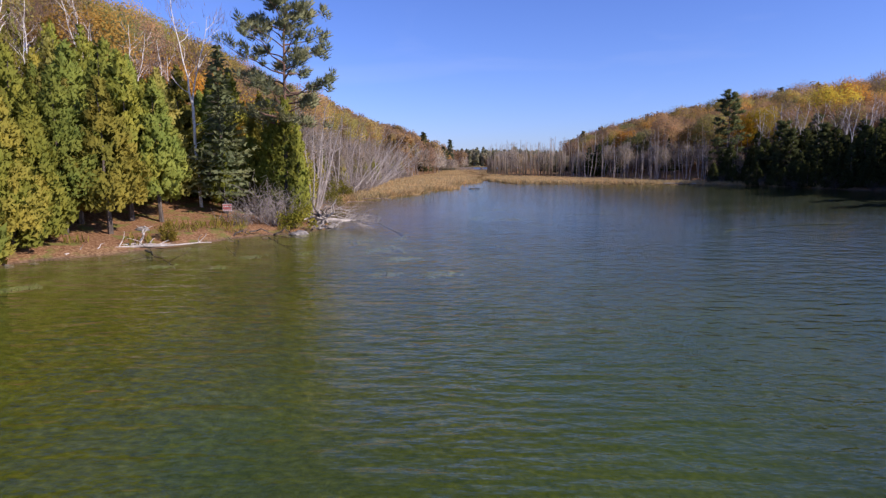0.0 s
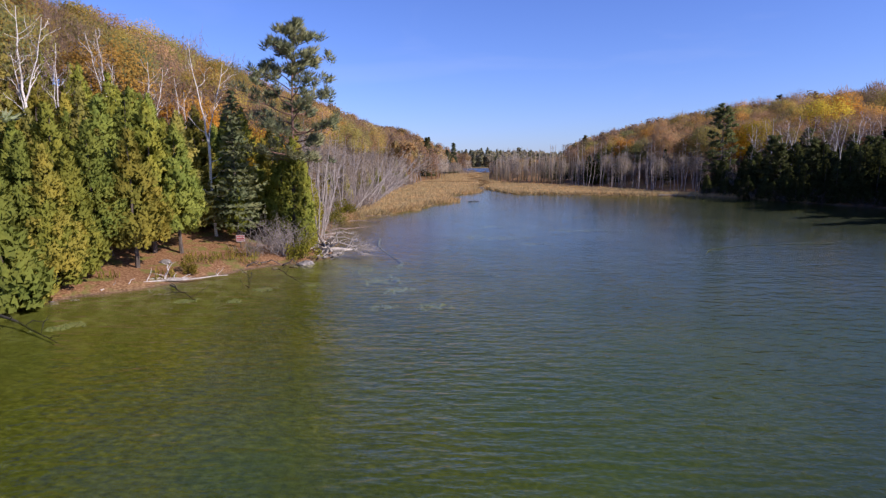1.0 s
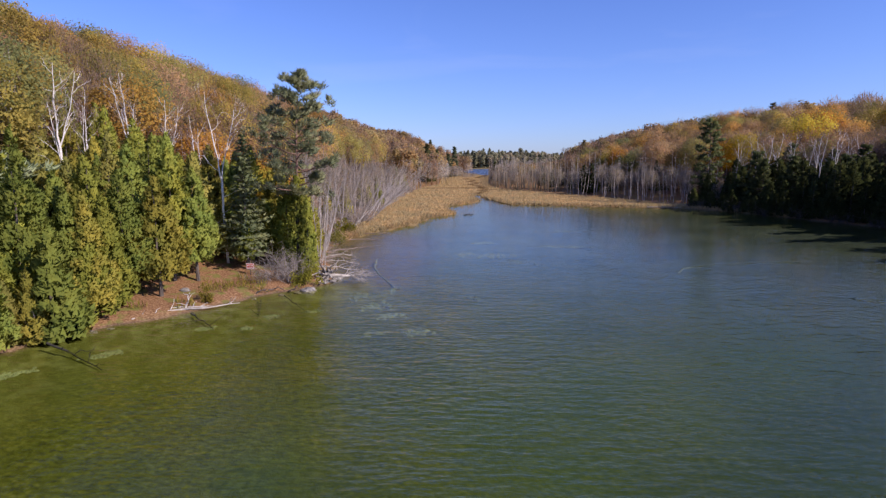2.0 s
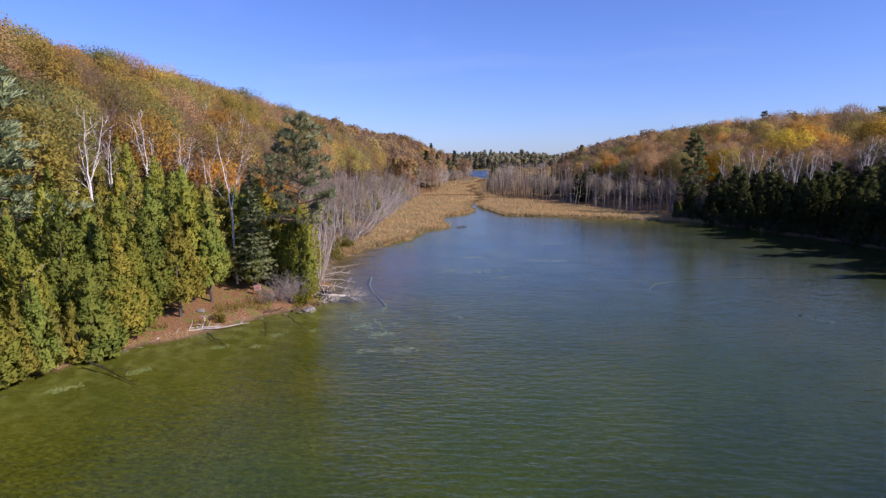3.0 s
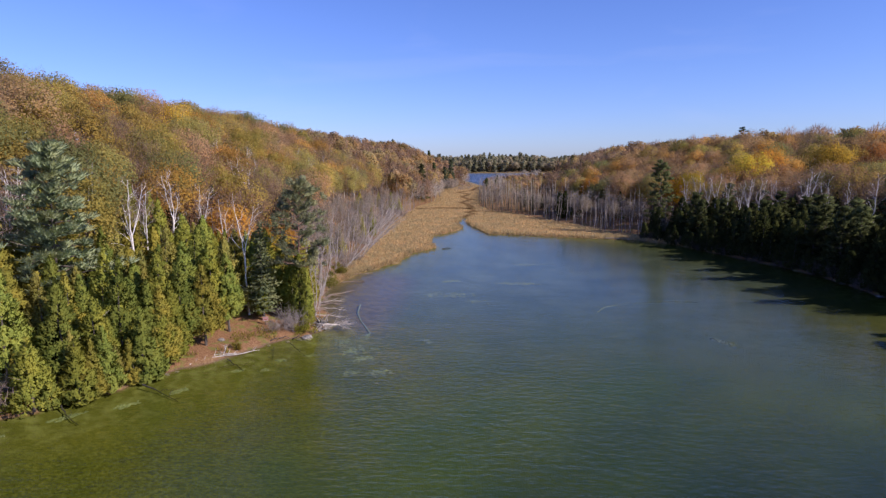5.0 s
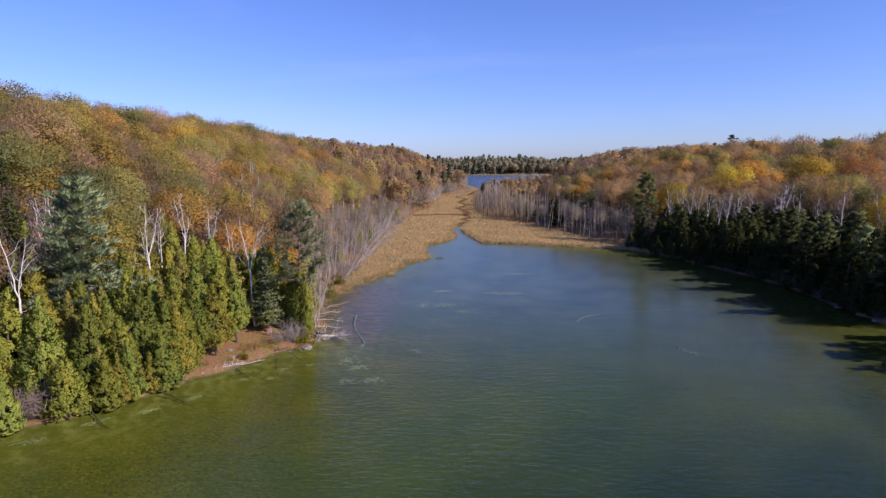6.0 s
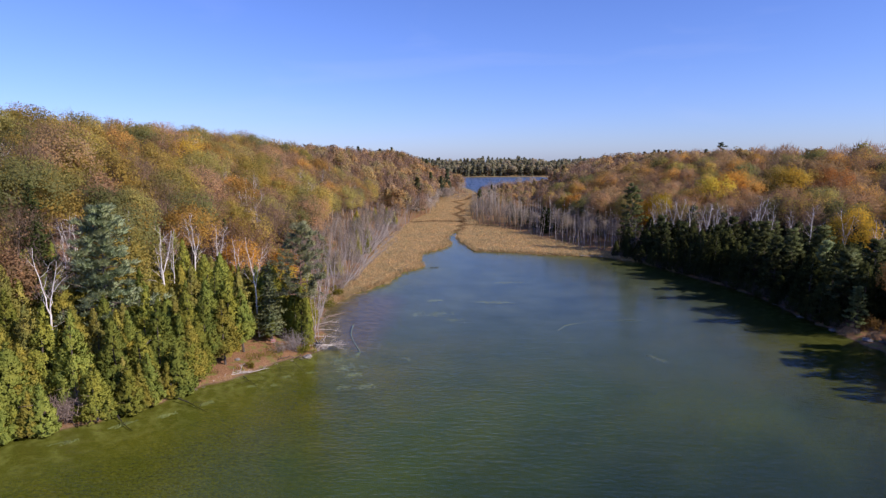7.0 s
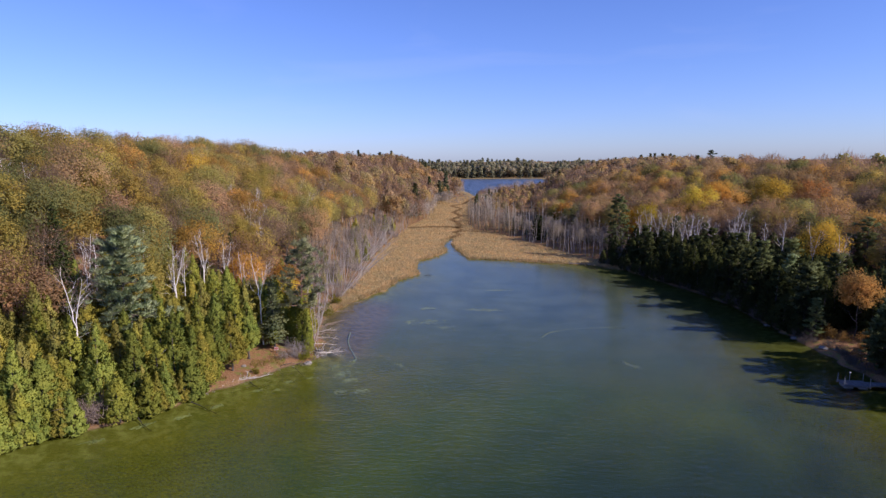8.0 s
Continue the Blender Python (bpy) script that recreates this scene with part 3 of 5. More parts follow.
def bare_tree(rng, h, twigs=3000, wide=0.024, few=160, mat=None, limbs=9, spread=0.30):
    """A leafless crown: a rounded haze of fine ascending twigs, a few leaves still on them."""
    tr, br, tips, ways = branching(rng, h * 0.88, 0.009 * h + 0.025, 0.32, limbs, 4, 3, 0.62, 0.38)
    blobs = 34
    ang, u = np.arange(blobs) * 2.3999, np.clip(np.linspace(-0.7, 0.98, blobs) + rng.normal(0, 0.1, blobs), -0.9, 1)
    flat = np.sqrt(1 - u * u)
    C = np.stack([np.cos(ang) * flat * h * spread, np.sin(ang) * flat * h * spread, u * h * 0.31], 1) * rng.uniform(0.5, 0.95, (blobs, 1)) + np.array([0, 0, h * 0.66])

    def cloud(n, size):
        pick = rng.integers(0, blobs, n)
        ball = unit(rng.normal(0, 1, (n, 3))) * (rng.uniform(0, 1, n) ** 0.45)[:, None]
        p = C[pick] + ball * h * size * np.array([1, 1, 1.05])
        grow = unit(p - np.array([0, 0, h * 0.34]))
        return p, grow, unit(ball) * 0.5 + grow

    p, grow, way = cloud(twigs, 0.115)
    tw = leaves(p, grow + rng.normal(0, 0.42, p.shape) + np.array([0, 0, 0.25]), h * 0.055, wide, rng, None, way)
    p, grow, way = cloud(few, 0.10)
    return {"trunk": (join([tr, br]), BARK), "twig_crown": (tw, mat or HAZE), "crown": (leaves(p, rng.normal(0, 1, p.shape), 0.23, 0.2, rng, None, way), LEAF)}


def birch(rng, h, leaders=0, twigs=520, low=0.42):
    """A slender white birch, its leaves all gone: a stem that forks into steep leaders, thin side limbs, a haze of dark twigs."""
    r = 0.007 * h + 0.02
    fork = h * rng.uniform(low, low + 0.16)
    T, R = limb(rng, (0, 0, -0.4), (rng.normal(0, 0.05), rng.normal(0, 0.05), 1), fork + 0.4, r, r * 0.74, 0.05, 7)
    stems, side, tips = [tube(T, R, 7)], [], []
    k = leaders or int(rng.integers(2, 4))
    a0 = rng.uniform(0, 6.28)
    for i in range(k):
        ang = a0 + i * 6.28 / k + rng.normal(0, 0.3)
        tilt = rng.uniform(0.09, 0.24) if i else rng.uniform(0.02, 0.12)
        L = (h - fork) * (rng.uniform(0.70, 0.95) if i else 1.0)
        P, Q = limb(rng, T[-1] if i != 2 else T[-2], (np.cos(ang) * tilt, np.sin(ang) * tilt, 1), L, r * (0.62 if i == 0 else 0.48), 0.012, 0.10, 8)
        P[:, 2] += 0.04 * L * np.linspace(0, 1, 8) ** 2
        stems.append(tube(P, Q, 6))
        for j in range(6):
            b = P[1 + j]
            an = ang + rng.normal(0, 1.5)
            w = np.array([np.cos(an), np.sin(an), rng.uniform(0.7, 1.5)])
            P2, Q2 = limb(rng, b, w, h * rng.uniform(0.06, 0.15) * (1.25 - j / 9), 0.026 - 0.002 * j, 0.007, 0.22, 5)
            side.append(tube(P2, Q2, 4))
            for f in (2, 3, 4):
                P3, Q3 = limb(rng, P2[f], w + rng.normal(0, 0.6, 3), h * rng.uniform(0.03, 0.06), 0.010, 0.004, 0.3, 3)
                side.append(tube(P3, Q3, 3))
                tips.append(P3[-1])
    for j in range(3):
        an = rng.uniform(0, 6.28)
        P2, Q2 = limb(rng, T[3 + j], (np.cos(an), np.sin(an), 0.55), h * rng.uniform(0.06, 0.16), 0.022, 0.006, 0.25, 5)
        side.append(tube(P2, Q2, 4))
        tips.append(P2[-1])
    tips = np.array(tips)
    q = tips[rng.integers(0, len(tips), twigs)] + rng.normal(0, 0.030 * h, (twigs, 3))
    ax = unit(q - np.array([0, 0, h * 0.5])) + rng.normal(0, 0.5, (twigs, 3)) + np.array([0, 0, 0.3])
    return {"trunk": (join(stems), BIRCH), "limb_frame": (join(side), BIRCH), "twig_crown": (leaves(q, ax, h * 0.05, 0.022, rng), BIRCH_TWIG)}


def snag(rng, h, lean=0.0, stubs=11, r=0.0068, mat=None):
    """A dead grey trunk with broken stubs."""
    T, R = limb(rng, (0, 0, -0.5), (lean, rng.normal(0, 0.02), 1), h + 0.5, r * h + 0.02, 0.012, 0.06, 7)
    bits = []
    for i in range(stubs):
        k = rng.uniform(1.5, 5.8)
        a = T[int(k)] + (T[int(k) + 1] - T[int(k)]) * (k % 1)
        ang = rng.uniform(0, 6.28)
        P, Q = limb(rng, a, (np.cos(ang), np.sin(ang), rng.uniform(-0.2, 0.9)), h * rng.uniform(0.05, 0.16), 0.02, 0.006, 0.3, 4)
        bits.append(tube(P, Q, 3))
    return {"trunk": (tube(T, R, 5), mat or GREY_WOOD), "stub_growth": (join(bits), mat or GREY_WOOD)}


def grey_bush(rng, h, stems=20, twigs=14, mat=None, wide=0.025):
    """A leafless shrub: many thin stems fanning from the ground."""
    bits, C, A = [], [], []
    for i in range(stems):
        ang, out = rng.uniform(0, 6.28), rng.uniform(0.1, 0.6)
        P, Q = limb(rng, (np.cos(ang) * 0.2, np.sin(ang) * 0.2, -0.2), (np.cos(ang) * out, np.sin(ang) * out, 0.95), h * rng.uniform(0.6, 1.1), 0.018, 0.005, 0.35, 6, 0.12)
        bits.append(tube(P, Q, 3))
        s = rng.integers(2, 6, twigs)
        C.append(P[s] + rng.normal(0, 0.09 * h, (twigs, 3)))
        A.append(rng.normal(0, 0.7, (twigs, 3)) + (P[-1] - P[0]) / h)
    return {"stem_clump": (join(bits), mat or GREY_WOOD), "twig_crown": (leaves(np.concatenate(C), np.concatenate(A), 0.5 * h ** 0.5, wide, rng), mat or GREY_WOOD)}


def leaf_bush(rng, h, blobs=16, count=60, leaf=0.16):
    C = rng.normal(0, 1, (blobs, 3)) * np.array([0.33, 0.33, 0.24]) * h + np.array([0, 0, 0.5 * h])
    n = blobs * count
    pos = np.repeat(C, count, 0) + rng.normal(0, 0.13 * h, (n, 3))
    pos[:, 2] = np.abs(pos[:, 2]) + 0.03
    stems = [tube(*limb(rng, (0, 0, -0.2), (c[0], c[1], c[2] + 0.2), np.linalg.norm(c) + 0.2, 0.015, 0.005, 0.2, 4), 3) for c in C]
    return {"stem_clump": (join(stems), BARK), "crown": (kites(pos, rng.normal(0, 1, (n, 3)) + np.array([0, 0, 0.5]), leaf, leaf * 0.6, rng), LEAF)}


def thing(name, bits, label, category, group="", tint=None):
    """An Empty at the base with one mesh for each part."""
    top = tagged(new(name), label, category, group)
    for pname, (data, mat) in bits.items():
        ob = part(pname, data, mat, top)
        if pname == "crown" and tint:
            ob.color = (*tint, 1)
        if pname not in ("trunk", "crown"):
            tagged(ob, kind="stuff")
    return top


class Kind:
    """Some models of one kind of tree; set() plants the models first, then copies of them."""

    def __init__(self, name, category, group, make, heights, seed):
        self.name, self.category, self.group = name, category, group
        self.models = [[make(np.random.default_rng(seed + i), h), h, None] for i, h in enumerate(heights)]
        self.count = 0

    def set(self, x, y, h, label, tint=None, turn=None, rng=random, z=None, tilt=(0, 0)):
        z = ground_z(x, y) if z is None else z
        best = sorted(self.models, key=lambda m: abs(m[1] - h) + rng.uniform(0, 2.5))[0]
        place = pose(x, y, z, tilt[0], tilt[1], rng.uniform(0, 360) if turn is None else turn)
        if best[2] is None:
            ob = best[2] = thing(self.name, best[0], label, self.category, self.group, tint)
            ob.matrix_basis = place
        else:
            s = h / best[1]
            ob = copy_thing(best[2], place @ Matrix.Diagonal((s * rng.uniform(0.92, 1.1), s * rng.uniform(0.92, 1.1), s, 1)))
            tagged(ob, label)
        for c in ob.children:
            if tint and c.name.startswith("crown"):
                k = rng.uniform(0.74, 1.32)
                c.color = (tint[0] * k, tint[1] * k, tint[2] * k, 1)
        self.count += 1
        return ob


CEDARS = Kind("cedar_tree", "tree", "cedars of the wood", lambda r, h: cedar(r, h), (5.0, 7.0, 8.5, 10.0), 11)
DARK_CEDARS = Kind("hemlock_tree", "tree", "dark conifers of the wood", lambda r, h: cedar(r, h, 0.0, 2300, 0.34, 0.04, 0.33, 0.62), (7.0, 9.5, 8.0), 31)
CLEAR_CEDARS = Kind("cedar_tree", "tree", "cedars of the wood", lambda r, h: cedar(r, h, 0.0, 7000, 0.235, 0.20, 0.35, 0.85), (7.0, 8.5), 211)
NARROW_CEDARS = Kind("narrow_cedar", "tree", "cedars of the wood", lambda r, h: cedar(r, h, 0.0, 3600, 0.20, 0.05, 0.165, 0.7), (5.5, 7.0), 221)
LOW_CEDARS = Kind("low_cedar", "tree", "low cedars of the water's edge", lambda r, h: cedar(r, h, 0.0, 3600, 0.215, 0.03, 0.33), (3.4, 4.8), 131)
LEANERS = Kind("leaning_dead_tree", "dead tree", "leaning dead trees of the marsh edge", lambda r, h: snag(r, h, 0.0, 14, 0.011, PALE_WOOD), (7.0, 9.0), 141)
SPRUCES = Kind("spruce_tree", "tree", "spruces of the wood", lambda r, h: spruce(r, h), (6.0, 9.5, 12.0), 21)
MAPLES = Kind("maple_tree", "tree", "orange maples of the hillside", lambda r, h: broadleaf(r, h, wide=0.33), (9.5, 11.5, 13.0), 41)
OAKS = Kind("oak_tree", "tree", "russet oaks of the hillside", lambda r, h: broadleaf(r, h, wide=0.38), (9.5, 11.0, 12.5), 151)
ASPENS = Kind("aspen_tree", "tree", "yellow aspens of the hillside", lambda r, h: broadleaf(r, h, wide=0.31, low=0.3), (9.5, 11.5, 13.0), 161)
ASHES = Kind("ash_tree", "tree", "green ash trees of the hillside", lambda r, h: broadleaf(r, h, wide=0.36), (9.5, 11.5, 12.5), 171)
LEAFED = {"rust-brown": OAKS, "russet": OAKS, "orange": MAPLES, "golden": ASPENS, "yellow-green": ASPENS, "olive-green": ASHES, "dull green": ASHES}
BARES = Kind("bare_tree", "tree", "leafless trees of the hillside", lambda r, h: bare_tree(r, h), (9.0, 11.0, 12.0), 51)
SWAMP_TREES = Kind("swamp_tree", "tree", "leafless grey trees of the marsh edge", lambda r, h: bare_tree(r, h, 1900, 0.024, 40, GREY_HAZE, 8, 0.24), (6.5, 8.5), 231)
RUSTY = Kind("thinning_tree", "tree", "half-bare trees of the hillside", lambda r, h: bare_tree(r, h, 2000, 0.026, 1000, RUST_HAZE, 7, 0.31), (9.5, 11.5), 61)
BIRCHES = Kind("birch_tree", "tree", "white birches", lambda r, h: birch(r, h), (9.0, 11.0, 12.0), 71)
SNAGS = Kind("dead_tree", "dead tree", "dead trees of the swamp", lambda r, h: snag(r, h), (6.0, 8.0, 9.5, 7.0), 81)
WHITE_PINES = Kind("white_pine", "tree", "white pines", lambda r, h: pine(r, h, 0.14, 42, 0.27, 6, 24, 0.46, 0.55, 0.3, 0.22), (9.0, 11.0, 14.0), 91)
DARK_BRUSH = Kind("dark_brush", "bush", "brush of the shaded shore", lambda r, h: grey_bush(r, h, 14, 14, BARK), (1.2, 1.8), 181)
SILVER_BUSHES = Kind("silver_bush", "bush", "silvery dead bushes of the bank", lambda r, h: grey_bush(r, h, 34, 20, TWIG, 0.03), (2.0, 3.0), 191)
BUSHES = Kind("bare_bush", "bush", "bare bushes of the bank", lambda r, h: grey_bush(r, h, 20, 16, BRUSH, 0.018), (1.6, 2.6, 3.8), 101)
LEAFY = Kind("leafy_bush", "bush", "leafy bushes of the bank", lambda r, h: leaf_bush(r, h), (1.2, 1.8), 111)

CEDAR_TINTS = [(0.270, 0.286, 0.058), (0.312, 0.290, 0.063), (0.222, 0.262, 0.061), (0.282, 0.270, 0.078)]
PALETTE = [("rust-brown", (0.37, 0.26, 0.14)), ("orange", (0.48, 0.295, 0.09)), ("russet", (0.38, 0.25, 0.145)), ("golden", (0.45, 0.345, 0.10)), ("olive-green", (0.315, 0.29, 0.10)),
           ("yellow-green", (0.40, 0.335, 0.095)), ("dull green", (0.21, 0.22, 0.09))]

# ---- the large single trees of the near bank ----
rng = np.random.default_rng(5)
red_pine = thing("red_pine", pine(np.random.default_rng(3), 14.0, 0.40, 46, 0.36, 8, 46, 0.28, 0.85, 0.42, 0.19, PINE_BARK, 1.0, 0.33, 0.5), "tall open-crowned red pine standing on the bank", "tree", tint=(0.275, 0.305, 0.19))
red_pine.matrix_basis = pose(-10.9, 37.6, ground_z(-10.9, 37.6), 0, 0, 40)
SPRUCES.set(-13.9, 36.0, 9.7, "dark blue-green spruce beside a white birch", (0.175, 0.205, 0.11))
BIRCHES.set(-15.6, 36.6, 11.5, "forked white birch, leafless, among cedars")
for bx, by, top in ((-26.1, 37.7, 14.5), (-25.4, 41.5, 14.0), (-24.9, 33.7, 14.6), (-29.3, 21.2, 14.2), (-24.0, 46, 13.5), (-21.0, 44.0, 12.0), (-31, 37, 16), (-33, 30, 16)):
    gz0 = ground_z(bx, by)
    BIRCHES.set(bx, by, top - gz0, "bare white birch rising behind the cedars", z=gz0)
for bx, by, top, what, tint in ((-29.6, 49.1, 16.2, "orange-gold maple behind white birches", (0.47, 0.305, 0.08)), (-22.5, 48.8, 12.6, "slim orange maple among cedars", (0.48, 0.28, 0.06)),
                                (-17.9, 52.6, 9.6, "small orange maple behind a red pine", (0.50, 0.27, 0.06)), (-16.2, 46.5, 8.6, "small yellow tree on the bank", (0.46, 0.36, 0.06)),
                                (-49.2, 88.0, 29.0, "golden tree standing out on the ridge", (0.56, 0.40, 0.07))):
    MAPLES.set(bx, by, top - ground_z(bx, by), what, tint)
gz0 = ground_z(-26.9, 25.8)
big_pine = thing("white_pine", pine(np.random.default_rng(14), 17.4 - gz0, 0.10, 64, 0.30, 9, 44, 0.42, 0.55, 0.45, 0.2), "broad blue-green white pine among cedars and birches", "tree", "white pines", (0.35, 0.42, 0.265))
big_pine.matrix_basis = pose(-26.9, 25.8, gz0, 0, 0, 15)
gz0 = ground_z(45.2, 109.7)
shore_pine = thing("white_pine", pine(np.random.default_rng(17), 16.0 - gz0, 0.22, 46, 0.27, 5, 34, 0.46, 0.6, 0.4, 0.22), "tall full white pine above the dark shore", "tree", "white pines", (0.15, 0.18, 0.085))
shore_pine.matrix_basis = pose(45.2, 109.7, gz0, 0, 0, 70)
WHITE_PINES.set(101, 205, 31.0 - ground_z(101, 205), "white pine standing out on the ridge", (0.06, 0.08, 0.045))
for bx, by in ((52.2, 102.2), (54.0, 103.0), (57.6, 91.4), (56.0, 96.5), (60.5, 93.0), (62.0, 85.5), (49.5, 106.5), (66.0, 80.0), (58.8, 99.0), (64.5, 88), (55, 99.5), (59.6, 88.6), (63.4, 82), (66.5, 74), (67.5, 66), (51, 104.4), (68, 59), (56.4, 94)):
    BIRCHES.set(bx, by, rng.uniform(10.5, 12.5), "bare white birch above the dark conifers")
MAPLES.set(52.6, 113.8, 12.5, "bright yellow autumn tree beside a white pine", (0.46, 0.36, 0.03))
for bx, by, top, what, tint in ((72, 122, 19.5, "bright orange maple on the hillside", (0.56, 0.29, 0.06)), (66, 117, 18.0, "yellow maple on the hillside", (0.50, 0.40, 0.06)), (84, 118, 20.0, "golden maple on the hillside", (0.52, 0.36, 0.06)),
                                (88, 108, 20.0, "rust-red maple on the hillside", (0.50, 0.23, 0.08)), (38, 150, 12.0, "orange tree behind dead trunks", (0.54, 0.28, 0.06)), (70, 68, 14.0, "golden tree among pines", (0.56, 0.38, 0.05))):
    MAPLES.set(bx, by, top - ground_z(bx, by), what, tint)
MAPLES.set(61.5, 43.5, 9.5, "orange maple by the path above the dock", (0.43, 0.25, 0.085))
# pines shaded by their neighbours; sunlight is put into the raised tint
for bx, by, bh in ((57.6, 48.5, 8.5), (59.6, 34.4, 8.0), (58.6, 55.0, 9.5), (66.5, 43.5, 10.5)):
    WHITE_PINES.set(bx, by, bh, "soft green white pine near the dock", (0.25, 0.31, 0.17))
MAPLES.set(50.0, 115.5, 11.0, "golden-orange autumn tree beside a white pine", (0.46, 0.24, 0.025))

# ---- the woods ----
TAKEN = [(-29.6, 49.1, 1.4), (-22.5, 48.8, 1.2), (-17.9, 52.6, 1.0), (-49.2, 88.0, 1.5), (-26.1, 37.7, 1.6), (-25.4, 41.5, 1.6), (-24.9, 33.7, 1.6), (-29.3, 21.2, 1.2), (52.2, 102.2, 2), (54, 103, 2), (57.6, 91.4, 2.2), (56, 96.5, 2), (60.5, 93, 2), (62, 85.5, 2), (-10.9, 37.6, 1.6), (-13.9, 36, 2.3), (-13.2, 34.4, 1.8), (-15.6, 36.6, 1.2), (-26.9, 25.8, 2.4), (45.2, 109.7, 2.5), (52.6, 113.8, 2), (50, 115.5, 2)]


def in_view(x, y, slack=0.0):
    """Rough wedge of country that the flight looks over."""
    a = math.atan2(x - 12.4, y + 37)
    return -0.76 - slack < a < 0.67 + slack


def scatter(x0, x1, y0, y1, step, seed):
    r = np.random.default_rng(seed)
    a, b = np.meshgrid(np.arange(x0, x1, step), np.arange(y0, y1, step))
    P = np.c_[a.ravel(), b.ravel()] + r.uniform(-0.42, 0.42, (a.size, 2)) * step
    P = P[[in_view(*p) for p in P]]
    d = signed(P, BASIN)
    return [(x, y, dd, zz) for (x, y), dd, zz in zip(P, d, land(P)[0])]


def snag_at(x, y, z, h, label, tilt, turn):
    """A dead tree; past the count of single ones it joins the far woods."""
    if SNAGS.count < 280:
        SNAGS.set(x, y, h, label, z=z, tilt=tilt, turn=turn)
    else:
        FAR.append(("snag", x, y, z, h, (0.42, 0.385, 0.355)))


def free(x, y, room=1.0):
    return all((x - a) ** 2 + (y - b) ** 2 > (c * room) ** 2 for a, b, c in TAKEN)


FAR = []          # trees that go into the joined woods: kind, x, y, z, height, tint
R = random.Random(4)


def autumn(x, y, bareness=0.4, warm=1.0, shift=0.0):
    """One tree of the mixed hillside wood."""
    u = R.random()
    k = ripple(np.array([(x, y)]), 9)[0] + R.uniform(-0.8, 0.8) - shift
    if u < bareness * 0.55:
        n = "bare"
    elif u < bareness:
        n = "thin"
    else:
        n = "leafy"
    name, tint = PALETTE[min(6, max(0, int((k + 1.3) * 2.7)))] if R.random() < 0.75 else R.choice(PALETTE)
    return n, name, tuple(c * warm for c in tint)


def plant(kind, name, tint, x, y, z, h, back=False):
    if kind == "leafy" and LEAFED[name].count < 290 and sum(k.count for k in (MAPLES, OAKS, ASPENS, ASHES)) < 620 and not back:
        LEAFED[name].set(x, y, h, f"{name} autumn tree on the wooded hillside", tint, z=z)
    elif back:
        FAR.append(("round" if kind == "leafy" else "twiggy", x, y, z, h, tint if kind == "leafy" else (0.36, 0.245, 0.18)))
    elif kind == "bare" and BARES.count < 230:
        BARES.set(x, y, h, "leafless grey-brown tree on the wooded hillside", tint, z=z)
    elif kind == "thin" and RUSTY.count < 250:
        RUSTY.set(x, y, h, f"half-bare tree with the last {name} leaves", tint, z=z)
    else:
        FAR.append(("round" if kind == "leafy" else "twiggy", x, y, z, h, tint if kind == "leafy" else (0.36, 0.245, 0.18)))


# cedars along the near bank, with the clearing of the sign kept open
for x, y, h in ((-16.5, 28.9, 7.6), (-17.2, 31.9, 8.2), (-15.9, 32.5, 7.2), (-18.6, 30.0, 8.4), (-18.9, 33.6, 8.8), (-19.6, 27.4, 8.0), (-18.0, 28.0, 7.4)):
    CLEAR_CEDARS.set(x, y, h, "yellow-green cedar with a bare lower trunk on leaf litter", R.choice(CEDAR_TINTS), rng=R)
for x, y, d, z in scatter(-60, -8, -10, 46, 2.0, 1):
    if d < 0.7 or d > 20 or not free(x, y):
        continue
    if math.hypot(x + 24.5, y - 15.6) < 1.8:
        continue
    clearing = (x + 13.6) ** 2 / 9 + (y - 31.5) ** 2 / 12 < 1 or (-17.2 < x < -8 and 24 < y < 35.5 and d < 3.4)
    if (-20.8 < x < -13 and 26 < y < 36) or (x > -10.9 and y > 33):
        continue
    if clearing or (d > 12 and R.random() < 0.25):
        continue
    low = 0.7 if d < 2.2 else 1.0
    h = R.uniform(5.8, 9.0) * low * (1 - 0.12 * (y > 40))
    CEDARS.set(x, y, h, "dense yellow-green cedar on the lake bank", R.choice(CEDAR_TINTS), z=z)

CEDARS.set(-18.9, 24.6, 6.6, "dense green cedar beside the clearing on the bank", CEDAR_TINTS[2], rng=R)
LOW_CEDARS.set(-17.9, 24.3, 4.2, "low cedar reaching out over the water", CEDAR_TINTS[0], rng=R)
# low cedars and brush right down to the water
shore = np.array(LEFT_SHORE[3:10], float)
for a, b in zip(shore[:-1], shore[1:]):
    w = unit(b - a)
    for s in np.arange(0, np.hypot(*(b - a)), 0.95):
        x, y = a + w * s + np.array([-w[1], w[0]]) * R.uniform(-0.3, 0.5)
        if y > 23.2 or y < -8 or math.hypot(x + 24.3, y - 15.0) < 1.7 or math.hypot(x + 21.3, y - 17.7) < 0.9:
            continue
        LOW_CEDARS.set(x, y, R.uniform(2.2, 5.2), "low yellow-green cedar leaning over the water's edge", R.choice(CEDAR_TINTS), tilt=(0, 0), z=max(0.03, ground_z(x, y)))

